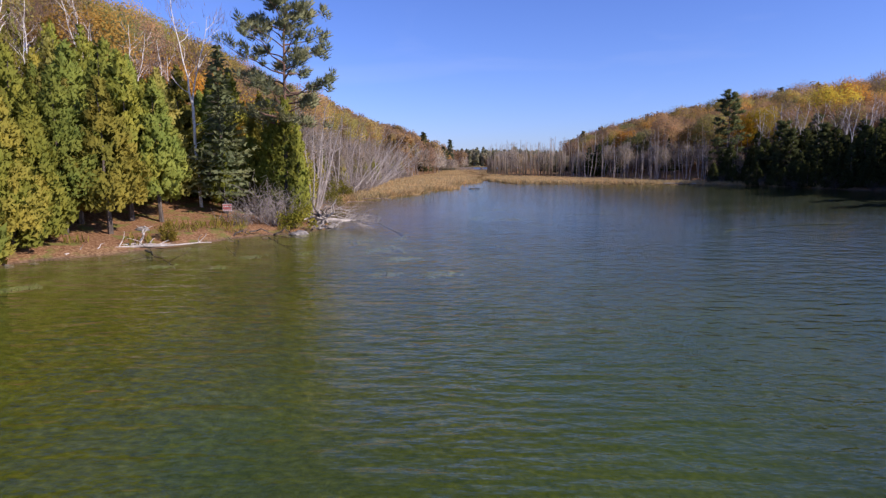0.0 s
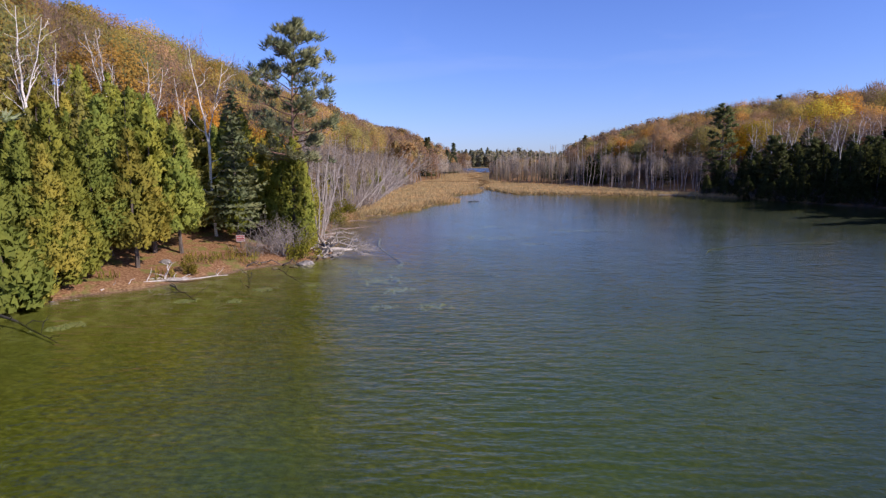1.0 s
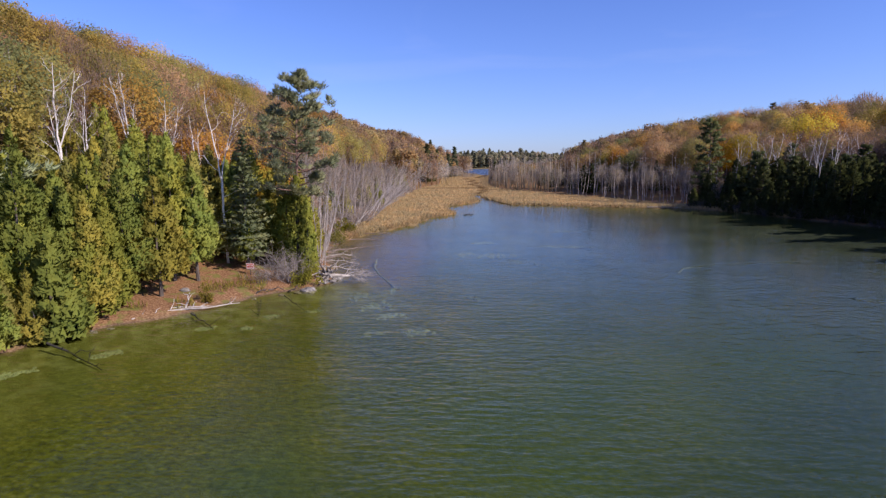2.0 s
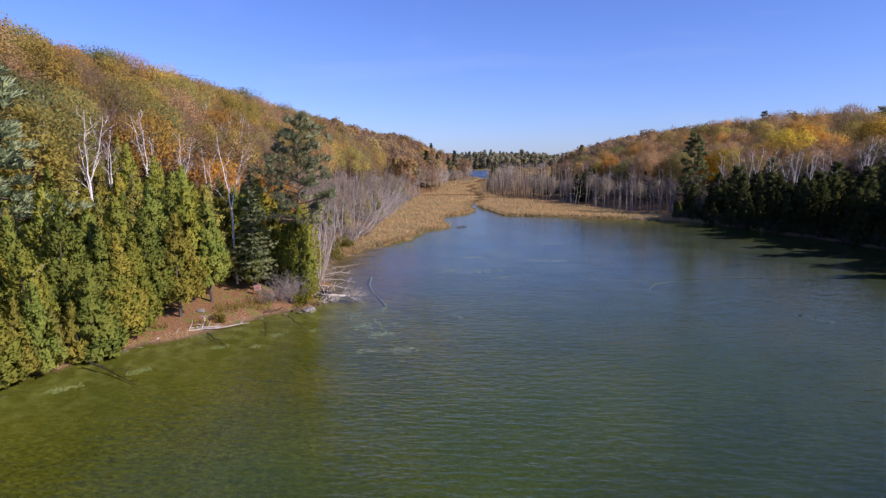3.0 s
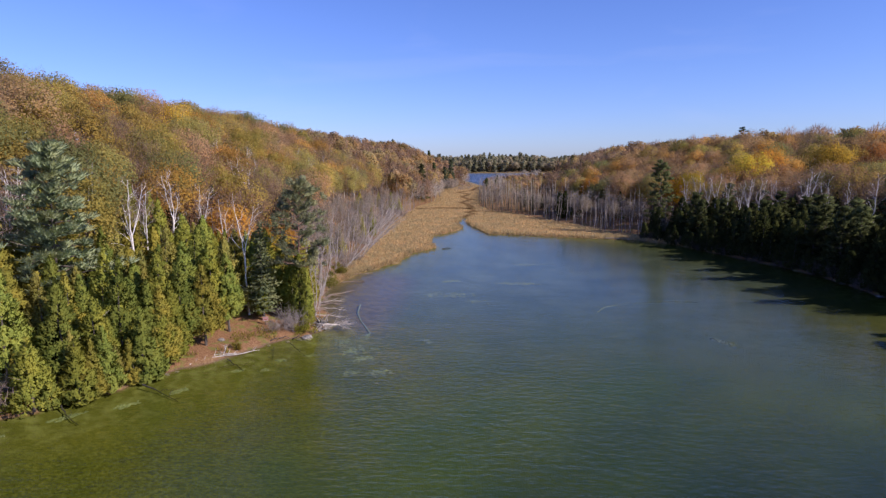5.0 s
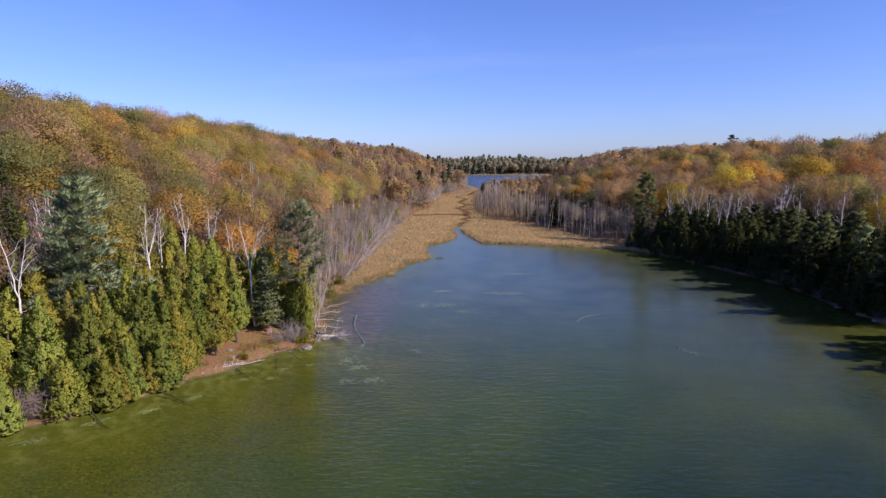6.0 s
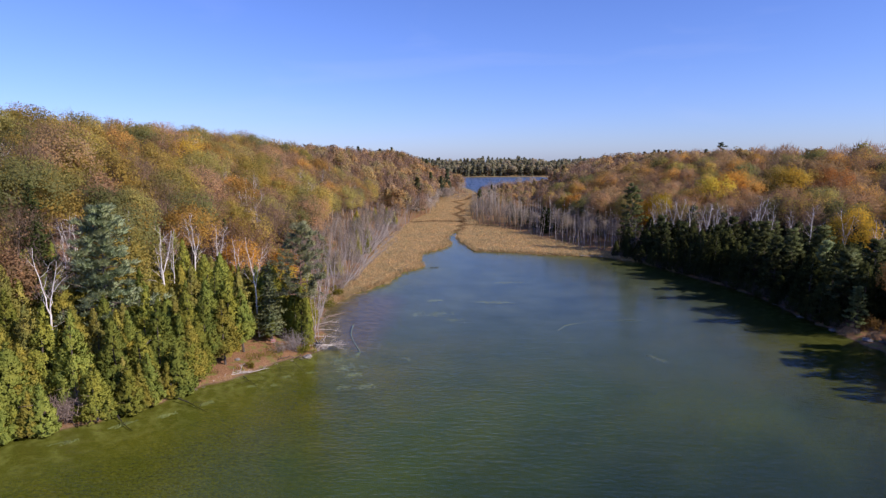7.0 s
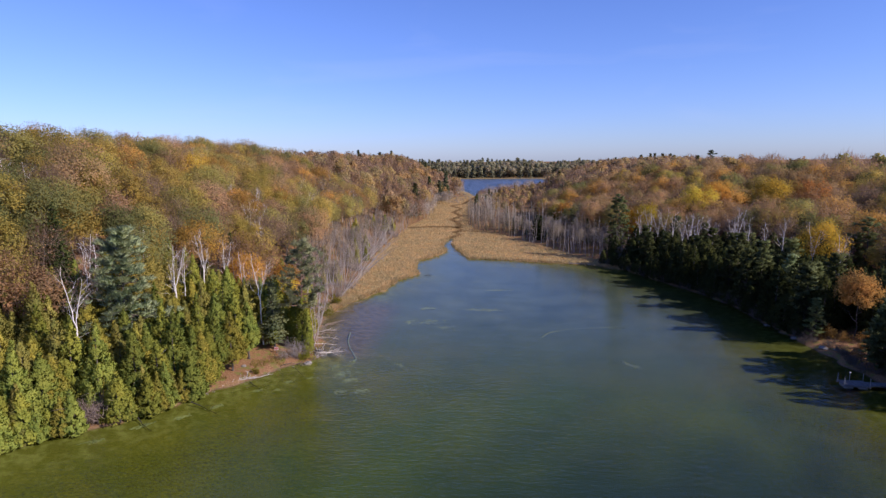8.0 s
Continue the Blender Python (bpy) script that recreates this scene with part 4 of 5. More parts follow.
for x, y, d, z in sorted(scatter(-130, -8, 5, 175, 4.1, 2), key=lambda q: q[1] - q[0] * 0.5):
    if d > 60 or d < 2 or not free(x, y, 2.5) or (d > 60 and R.random() < 0.3):
        continue
    if y < 46 and d < 14:
        continue
    if y >= 46 and d < 11:
        if R.random() < 0.10:
            continue
        u = R.random()
        if u < 0.36:
            LOW_CEDARS.set(x, y, R.uniform(3.0, 6.0), "small green cedar among dead trunks", R.choice(CEDAR_TINTS), z=z)
        else:
            SWAMP_TREES.set(x, y, R.uniform(5.5, 8.5), "leafless grey tree at the edge of the marsh", (0.30, 0.24, 0.12), z=z)
        continue
    if R.random() < (0.10 if d > 25 else 0.2):
        if R.random() < 0.5 and d < 35 and y < 62:
            SPRUCES.set(x, y, R.uniform(7, 11), "dark spruce among autumn trees", (0.085, 0.11, 0.04), z=z)
        else:
            BIRCHES.set(x, y, R.uniform(9, 12), "white-stemmed birch on the wooded hillside", z=z)
        continue
    kind, name, tint = autumn(x, y, 0.46, 1.0 if y < 70 else 1.10, -0.42 * float(smooth(130, 80, y)))
    plant(kind, name, tint, x, y, z, R.uniform(10, 13.3) + 1.5 * float(smooth(42, 58, d)) - 0.8 * float(smooth(50, 36, d)) * float(smooth(90, 70, y)), d > 74)

# dead trees of the left swamp edge
for x, y, d, z in scatter(-32, -8, 45, 175, 1.55, 3):
    if 0.2 < d < 13 and R.random() < 0.42 * (1 - d / 18) * (0.55 if y > 130 else 1):
        snag_at(x, y, z, R.uniform(4.5, 9.5), "dead grey trunk on the marsh edge", (R.gauss(0, 7), abs(R.gauss(0, 13)) if R.random() < 0.6 else R.gauss(0, 3)), R.uniform(-40, 40))

# dark conifers, then autumn wood, on the right
SUNNY = np.array([(55.5, 41.2), (78.0, 31.6)])          # the leaf-strewn path by the dock, open towards the sun


def belt(y):
    """Depth of the dark conifers behind the right shore."""
    return 13.5 + 8.5 * float(smooth(110, 88, y))


for x, y, d, z in sorted([q for q in scatter(36, 215, 22, 225, 3.7, 4) if q[2] > belt(q[1]) or (q[2] > 9.5 and q[1] > 106)] + [q for q in scatter(40, 100, 18, 107, 2.15, 5) if q[2] <= belt(q[1])] + [q for q in scatter(20, 60, 106, 225, 3.0, 15) if q[2] <= 9.5], key=lambda q: q[1] + q[0] * 0.3):
    swamp = y > 106
    if d < 0.4 or d > 88 or not free(x, y, 1.0 if d < belt(y) else 1.9):
        continue
    if not swamp and (near_line(np.array([(x, y)]), SUNNY)[0] < 3.8 or (x < 62.5 and 32.5 < y < 46)):
        continue
    # naturally dark conifers, tints lowered further for the shade on this shore
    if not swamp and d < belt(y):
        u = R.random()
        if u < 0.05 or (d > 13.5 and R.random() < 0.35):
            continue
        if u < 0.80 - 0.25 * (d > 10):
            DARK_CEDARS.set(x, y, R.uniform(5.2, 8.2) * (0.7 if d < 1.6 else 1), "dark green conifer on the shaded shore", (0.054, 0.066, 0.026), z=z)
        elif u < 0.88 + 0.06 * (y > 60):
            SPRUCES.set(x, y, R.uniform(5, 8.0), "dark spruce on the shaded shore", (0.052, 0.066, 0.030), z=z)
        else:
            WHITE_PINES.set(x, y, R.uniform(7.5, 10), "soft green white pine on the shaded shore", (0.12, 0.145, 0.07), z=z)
        continue
    if swamp and d < 14:
        u = R.random()
        if 0.28 < u < 0.72 and d > 2.5:
            SWAMP_TREES.set(x, y, R.uniform(4.5, 7.5), "leafless grey tree behind drowned trunks", (0.26, 0.25, 0.12), z=z)
        if u < 0.28 and d > 5:
            (SPRUCES if R.random() < 0.6 else DARK_CEDARS).set(x, y, R.uniform(4, 8), "dark conifer among dead trunks", (0.05, 0.065, 0.022), z=z)
        continue
    if d > 30 and R.random() < 0.25:
        continue
    if y < 80 and R.random() < 0.22:
        WHITE_PINES.set(x, y, R.uniform(9, 13), "green white pine among autumn trees", (0.17, 0.20, 0.10), z=z)
        continue
    kind, name, tint = autumn(x, y, 0.45, 1.08, 0.35)
    plant(kind, name, tint, x, y, z, R.uniform(9.0, 12.5) * (1 - 0.3 * float(smooth(125, 200, y) * smooth(45, 20, d))), d > 75 or y > 205)

for x, y, d, z in scatter(5, 60, 104, 215, 1.5, 6):
    if x > 0 and 0.2 < d < 15 and R.random() < 0.55 * (1 - d / 22):
        if R.random() < 0.08:
            FAR.append(("twiggy", x, y, z, R.uniform(4, 7), (0.30, 0.26, 0.235)))
            continue
        snag_at(x, y, z, R.uniform(4.5, 10), "dead grey trunk of the drowned wood", (R.gauss(0, 4), R.gauss(0, 4)), R.uniform(0, 360))


def far_models():
    """Plain small trees, one metre high, for the distant woods: places, faces, ways they face."""
    out = {"round": [], "full": [], "tiny": [], "tiny_fir": [], "twiggy": [], "fir": [], "snag": []}

    def tree(crown, *stems):
        V, F = join([crown[:2], *stems])
        return V, F, np.concatenate([crown[2], np.zeros((len(V) - len(crown[2]), 3))])

    def round_crown(r, n, leaf):
        lobes = unit(r.normal(0, 1, (16, 3)) + np.array([0, 0, 0.35])) * r.uniform(0.55, 0.95, (16, 1))
        pick = r.integers(0, 16, n)
        ball = unit(r.normal(0, 1, (n, 3))) * (r.uniform(0, 1, n) ** 0.4)[:, None]
        q = lobes[pick] * 0.82 + ball * 0.42
        way = unit(ball) * 0.7 + unit(q + np.array([0, 0, 0.25]))
        return leaves(q * np.array([0.31, 0.31, 0.34]) + np.array([0, 0, 0.64]), r.normal(0, 1, (n, 3)), leaf, leaf * 0.9, r, way + r.normal(0, 0.5, (n, 3)), way)

    def fir_crown(r, n, leaf):
        t, ang = r.uniform(0.06, 1, n) ** 1.2, r.uniform(0, 6.28, n)
        rad = 0.20 * (1 - t) ** 0.8 * r.uniform(0.5, 1.1, n) + 0.005
        side = np.stack([np.cos(ang), np.sin(ang), 0 * ang], 1)
        return leaves(side * rad[:, None] + np.stack([0 * t, 0 * t, t], 1), side + np.array([0, 0, -0.2]) + r.normal(0, 0.4, (n, 3)), leaf, leaf * 0.66, r, None, side + np.array([0, 0, 0.5]))

    for s in range(4):
        r = np.random.default_rng(200 + s)
        V, F = join([tube([(0, 0, -0.05), (0.01 * s, 0.01, 0.5), (0.02 * s, 0.0, 1)], [0.013, 0.010, 0.003], 4)] + [tube([(0, 0, t), (math.cos(t * 40) * 0.1, math.sin(t * 40) * 0.1, t + 0.08)], [0.004, 0.002], 3) for t in (0.45, 0.6, 0.75, 0.88)])
        out["snag"].append((V, F, np.zeros((len(V), 3))))
        stem = tube([(0, 0, -0.05), (0, 0, 0.6)], [0.014, 0.006], 4)
        out["full"].append(tree(round_crown(r, 700, 0.055), stem))
        out["round"].append(tree(round_crown(r, 600, 0.060), stem))
        out["tiny"].append(tree(round_crown(r, 150, 0.13), stem))
        out["fir"].append(tree(fir_crown(r, 220, 0.13), tube([(0, 0, -0.05), (0, 0, 0.9)], [0.014, 0.004], 4)))
        out["tiny_fir"].append(tree(fir_crown(r, 100, 0.19), tube([(0, 0, -0.05), (0, 0, 0.9)], [0.014, 0.004], 3)))
        n = 330
        ang, rad = r.uniform(0, 6.28, n), r.uniform(0, 1, n) ** 0.5 * 0.27
        pos = np.stack([np.cos(ang) * rad, np.sin(ang) * rad, r.uniform(0.36, 1.0, n) - rad * 0.6 + 0.05], 1)
        grow = unit(pos - np.array([0, 0, 0.3]))
        out["twiggy"].append(tree(leaves(pos, grow + r.normal(0, 0.3, (n, 3)), 0.12, 0.013, r, None, grow), tube([(0, 0, -0.05), (0, 0, 0.7)], [0.013, 0.005], 4)))
    return out


# distant slopes and the ridge past the far lake
rf = random.Random(9)
for x0, x1, y0, y1, st, seed, dmax in ((-150, 0, 175, 420, 5.8, 7, 58), (0, 230, 215, 440, 6.0, 8, 120), (-260, 0, 420, 740, 10.0, 9, 80), (0, 380, 440, 740, 10.0, 10, 100), (-420, 560, 740, 800, 7.0, 12, 60), (-560, 640, 800, 960, 13.0, 13, 200)):
    for x, y, d, z in scatter(x0, x1, y0, y1, st, seed):
        if d < 1 or d > dmax:
            continue
        u = rf.random()
        firs = 0.012 if y < 420 else (0.3 if y < 735 else 0.42)
        if x > 0 and y < 330:
            firs = 0.015 if d > 12 else 0.25
        big = 1.0 if y < 735 else 1.3 + 0.25 * float(ripple(np.array([(x, y * 0.2)]), 45, 3)[0])
        if x > 0 and y < 520 and d < 42:
            big = 0.55
        # past the far lake, distance haze is put into the lighter tints
        if u < firs:
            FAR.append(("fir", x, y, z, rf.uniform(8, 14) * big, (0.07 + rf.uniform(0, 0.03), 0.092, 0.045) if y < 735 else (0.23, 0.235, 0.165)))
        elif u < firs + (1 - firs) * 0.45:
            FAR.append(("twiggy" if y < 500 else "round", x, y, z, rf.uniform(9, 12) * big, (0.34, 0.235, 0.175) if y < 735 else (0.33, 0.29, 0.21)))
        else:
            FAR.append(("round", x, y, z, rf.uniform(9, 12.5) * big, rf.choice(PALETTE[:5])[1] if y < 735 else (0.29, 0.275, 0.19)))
        if d < 9 and y < 420 and rf.random() < 0.6:
            FAR.append(("twiggy", x + 2, y + 1, z, rf.uniform(6, 9), (0.44, 0.40, 0.37)))
for x, y, top in ((-9.5, 330, 16.5), (-12.5, 318, 12.5), (-11.0, 324, 11.5)):
    FAR.append(("fir", x, y, ground_z(x, y), top - ground_z(x, y), (0.09, 0.11, 0.07)))
# grey brush closing the head of the marsh
for _ in range(190):
    x, y = rf.uniform(-17, 8), rf.uniform(292, 372)
    if abs(x - 5.5 - (y - 330) * 0.06) < 2.2 or signed(np.array([(x, y)]), FAR_LAKE)[0] < 1.5 or signed(np.array([(x, y)]), BASIN)[0] > 4:
        continue
    FAR.append(("twiggy", x, y, ground_z(x, y), rf.uniform(3, 6.5) if x < -6 else rf.uniform(1.0, 2.0), (0.38, 0.33, 0.29)))
# the shore behind the flight
for x, y in [(-52 - i * 4 % 9, -26 - i * 7) for i in range(22)] + [(75 + i * 5 % 11, -30 - i * 7) for i in range(22)] + [(-80 + i * 8, -238 - i * 3 % 7) for i in range(22)]:
    FAR.append(("fir" if rf.random() < 0.5 else "round", x, y, ground_z(x, y), rf.uniform(9, 13), (0.09, 0.10, 0.03)))

models = far_models()
V, Q, C, N, k = [], [], [], [], 0
T3 = []
for kind, x, y, z, h, tint in FAR:
    if kind == "round":
        kind = "full" if y < 240 else ("tiny" if y > 440 else kind)
    elif kind == "fir" and y > 440:
        kind = "tiny_fir"
    # haze in the colour: leaf tints here drawn halfway to a pale brown
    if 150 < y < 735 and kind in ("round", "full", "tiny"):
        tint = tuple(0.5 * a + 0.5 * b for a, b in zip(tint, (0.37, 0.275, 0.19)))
    Vm, Fm, Nm = rf.choice(models[kind])
    a = rf.uniform(0, 6.28)
    rot = np.array([[math.cos(a), -math.sin(a), 0], [math.sin(a), math.cos(a), 0], [0, 0, 1]])
    s = np.array([h * rf.uniform(0.9, 1.2), h * rf.uniform(0.9, 1.2), h])
    V.append((Vm * s) @ rot.T + np.array([x, y, z]))
    N.append(Nm @ rot.T)
    for f in Fm:
        (Q if f.shape[1] == 4 else T3).append(f + k)
    C.append(np.tile(np.array(tint) * rf.uniform(0.8, 1.2), (len(Vm), 1)))
    k += len(Vm)
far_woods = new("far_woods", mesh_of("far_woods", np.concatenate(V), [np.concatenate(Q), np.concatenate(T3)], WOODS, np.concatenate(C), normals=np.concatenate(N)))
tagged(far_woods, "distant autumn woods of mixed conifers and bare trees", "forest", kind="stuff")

# ---- marsh sedge ----


def sedge():
    r = np.random.default_rng(77)
    n = 210000
    P = np.c_[r.uniform(-20, 48, n * 2), 56 + 300 * r.uniform(0, 1, n * 2) ** 1.5]
    db, dl = signed(P, BASIN), signed(P, LAKE)
    z = land(P)[0]
    keep = (db < 0.8) & (z > 0.0) & (dl > -0.15) & (P[:, 1] < 368)
    P, z, dl = P[keep][:n], z[keep][:n], dl[keep][:n]
    n = len(P)
    tone = ripple(P, 6, 1) * 0.5 + r.normal(0, 0.35, n)
    h = (0.36 + 0.06 * ripple(P, 4, 4) + 0.25 * smooth(2.5, 0.3, dl)) * r.uniform(0.7, 1.3, n)
    wide = 0.035 + 0.0004 * P[:, 1]
    ang = r.uniform(0, 6.28, n)
    lean = r.normal(0, 0.38, (n, 2))
    base = np.c_[P, z - 0.05]
    side = np.c_[np.cos(ang), np.sin(ang), np.zeros(n)] * wide[:, None]
    V = np.stack([base - side, base + side, base + np.c_[lean * h[:, None] * 2, h]], 1).reshape(-1, 3)
    col = np.array([0.56, 0.425, 0.235]) * (1 + 0.13 * tone)[:, None] + np.array([0.05, 0.0, -0.01]) * np.clip(tone, -1, 1)[:, None]
    for line, w in DITCHES:
        near = near_line(P, line) < 0.8 * w + 0.4 * ripple(P, 1.5, 2)
        col[near] *= np.array([0.55, 0.50, 0.48])
    edge = smooth(1.6, 0.2, dl)[:, None]
    col = np.clip(col * (1 - 0.2 * edge), 0.02, 1)
    ob = new("marsh_grass", mesh_of("marsh_grass", V, [np.arange(len(V)).reshape(-1, 3)], GRASS, np.repeat(col, 3, 0)))
    tagged(ob, "dry tan sedge covering the marsh", "grass", kind="stuff")


sedge()


def bank_grass():
    r = np.random.default_rng(78)
    P = np.c_[r.uniform(-20, -6, 22000), r.uniform(22, 50, 22000)]
    d, z = signed(P, BASIN), land(P)[0]
    keep = (d > 0.25) & (d < 4.0) & (ripple(P, 1.7, 9) > 0.22)
    P, z = P[keep], z[keep]
    n = len(P)
    h = r.uniform(0.12, 0.48, n)
    base = np.c_[P, z - 0.03]
    V, F = kites(base + np.c_[np.zeros((n, 2)), h * 0.5], np.c_[r.normal(0, 0.3, (n, 2)), np.ones(n)], h, 0.05, r)
    tone = r.uniform(0, 1, n)[:, None]
    col = np.array([0.15, 0.16, 0.03]) * (1 - tone) + np.array([0.34, 0.27, 0.07]) * tone
    ob = new("bank_grass", mesh_of("bank_grass", V, F, GRASS, np.repeat(col, 4, 0)))
    tagged(ob, "thin yellow-green grass on the sunny bank", "grass", kind="stuff")


bank_grass()

# ---- things of the near bank ----
for x, y, h in ((-11.3, 35.0, 3.7), (-10.8, 34.6, 3.0), (-10.3, 34.2, 2.4), (-12.0, 33.4, 1.4), (-27.5, 19.6, 2.6), (-10.4, 47, 1.5), (-12.4, 51, 1.7), (-18.6, 21.6, 1.3), (-30, 10.4, 1.6)):
    BUSHES.set(x, y, h, "leafless grey twiggy bush at the water's edge", rng=R)
for x, y, h in ((-24.4, 15.1, 3.0), (-23.8, 15.9, 2.4), (-25.2, 14.9, 2.2), (-21.4, 17.8, 1.6), (-18.9, 21.3, 1.2)):
    SILVER_BUSHES.set(x, y, h, "silvery dead bush hanging over the water", rng=R)
LEANERS.set(-24.8, 19.0, 5.2, "bleached dead tree leaning among cedars", z=ground_z(-24.8, 19.0), tilt=(0, 48), turn=35)
for x, y, h, t in ((-9.4, 34.2, 1.4, (0.27, 0.26, 0.045)), (-12.2, 54.5, 1.5, (0.17, 0.17, 0.03)), (-12.4, 62, 1.4, (0.2, 0.19, 0.03)), (-13.8, 28.9, 0.7, (0.25, 0.2, 0.04))):
    LEAFY.set(x, y, h, "yellow-green leafy bush on the bank", t, rng=R)
NARROW_CEDARS.set(-9.75, 36.6, 5.0, "narrow bright yellow-green cedar on the point", (0.27, 0.285, 0.058), rng=R)
NARROW_CEDARS.set(-10.6, 37.0, 6.4, "narrow green cedar on the point beside a red pine", (0.24, 0.27, 0.055), rng=R)
NARROW_CEDARS.set(-12.0, 38.6, 7.0, "narrow green cedar behind a red pine", (0.24, 0.27, 0.055), rng=R)
CLEAR_CEDARS.set(-14.0, 36.0, 3.6, "small bright green cedar behind the sign", (0.30, 0.33, 0.055), rng=R)


def rock(name, x, y, r, seed, squash=0.45, label="grey lichen-flecked boulder at the waterline"):
    bm = bmesh.new()
    bmesh.ops.create_icosphere(bm, subdivisions=3, radius=r)
    for v in bm.verts:
        k = 1 + 0.42 * noise.noise(v.co / r * 1.3 + Vector((seed, 0, 0))) + 0.10 * noise.noise(v.co / r * 3.5 + Vector((0, seed, 0)))
        v.co = Vector((v.co.x * k * 1.25, v.co.y * k, v.co.z * k * squash))
    me = bpy.data.meshes.new(name)
    bm.to_mesh(me)
    bm.free()
    me.materials.append(ROCK)
    ob = tagged(new(name, me), label, "rock", "rocks of the shore")
    ob.matrix_basis = pose(x, y, max(ground_z(x, y), -0.15) + r * squash * 0.35, 0, 0, seed * 77)
    return ob


for i, (x, y, r) in enumerate(((-8.9, 33.3, 0.48), (-9.5, 32.8, 0.22), (-8.3, 35.2, 0.2), (-10.4, 32.2, 0.18), (-8.0, 36.0, 0.24), (-11.7, 30.9, 0.14), (-17.1, 23.3, 0.2), (-16.6, 24.0, 0.14),
                             (-15.8, 30.4, 0.28), (-7.9, 37.0, 0.26), (54.4, 52.5, 0.4), (55.2, 46, 0.5), (56.0, 40.6, 0.45), (57.1, 39.5, 0.35), (55.4, 57, 0.45), (54.6, 60, 0.4))):
    rock("rock", x, y, r, i + 1.0)


def driftwood(name, pts, r0, r1, mat, label, branches=0, seed=0, blen=0.6):
    rg = np.random.default_rng(seed)
    P = np.array(pts, float)
    t = np.linspace(0, 1, 9)
    k = np.linspace(0, 1, len(P))
    L = np.stack([np.interp(t, k, P[:, i]) for i in range(3)], 1) + rg.normal(0, 0.04, (9, 3)) * np.array([1, 1, 0.5])
    top = tagged(new(name), label, "log", "driftwood")
    part("stem", tube(L, r0 + (r1 - r0) * t, 7), mat, top)
    for i in range(branches):
        a = L[rg.integers(2, 8)]
        w = unit(L[-1] - L[0]) * 0.6 + rg.normal(0, 0.7, 3)
        w[2] = abs(w[2]) * 0.8
        part("branch", tube(*limb(rg, a, w, blen * rg.uniform(0.6, 1.4), r1 * 0.9 + 0.01, 0.006, 0.3, 4), 4), mat, top)
    return top


# bleached drift logs at the foot of the bank
driftwood("drift_log", [(-15.6, 26.1, 0.12), (-14.3, 27.3, 0.16), (-13.2, 27.8, 0.13), (-11.8, 29.3, 0.08)], 0.075, 0.02, PALE_WOOD, "long bleached drift log lying along the waterline", 4, 1)
driftwood("drift_log", [(-15.8, 26.5, 0.16), (-14.6, 27.5, 0.22), (-13.4, 28.0, 0.12)], 0.07, 0.03, PALE_WOOD, "short bleached drift log on the waterline", 5, 2)
driftwood("drift_log", [(-16.2, 25.2, 0.10), (-15.4, 26.4, 0.16), (-14.6, 27.3, 0.10)], 0.06, 0.03, PALE_WOOD, "thin bleached branch on the waterline", 3, 3)
driftwood("dead_stub", [(-14.4, 27.5, 0.05), (-14.3, 27.6, 0.5), (-14.2, 27.7, 1.0)], 0.06, 0.03, PALE_WOOD, "broken bleached stub standing in the bank", 3, 4, 0.5)
driftwood("drift_log", [(-11.3, 58.0, 0.15), (-9.8, 58.6, 0.15), (-8.4, 58.9, 0.02)], 0.05, 0.02, TWIG, "weathered log reaching out over the water", 5, 5)
driftwood("drift_log", [(-11.2, 50.0, 0.2), (-9.6, 51.5, 0.15), (-8.8, 53.5, 0.02)], 0.05, 0.02, TWIG, "grey log fallen from the bank into the water", 6, 6)
driftwood("drift_log", [(-11.8, 62.8, 0.2), (-9.8, 64.0, 0.15), (-8.2, 65.6, 0.02)], 0.05, 0.02, TWIG, "grey log fallen from the bank into the water", 5, 7)
driftwood("drift_log", [(33.0, 104.6, 0.2), (36.0, 103.7, 0.2), (39.6, 102.4, 0.1)], 0.10, 0.04, PALE_WOOD, "pale log at the edge of the marsh", 2, 8)
driftwood("drift_log", [(0.2, 89.6, 0.06), (1.0, 89.8, 0.08), (1.8, 90.0, 0.02)], 0.06, 0.03, SUNK_WOOD, "dark log lying off the tip of the marsh", 2, 9)
for i, (x, y) in enumerate(((53.4, 74), (55.4, 64), (55.6, 55.5), (56.0, 48))):
    driftwood("drift_log", [(x + 2.2, y + 1.5, ground_z(x + 2.2, y + 1.5) + 0.2), (x + 0.8, y - 0.3, 0.3), (x - 1.0, y - 1.4, 0.05)], 0.1, 0.04, GREY_WOOD, "grey log on the shaded shore", 3, 20 + i)


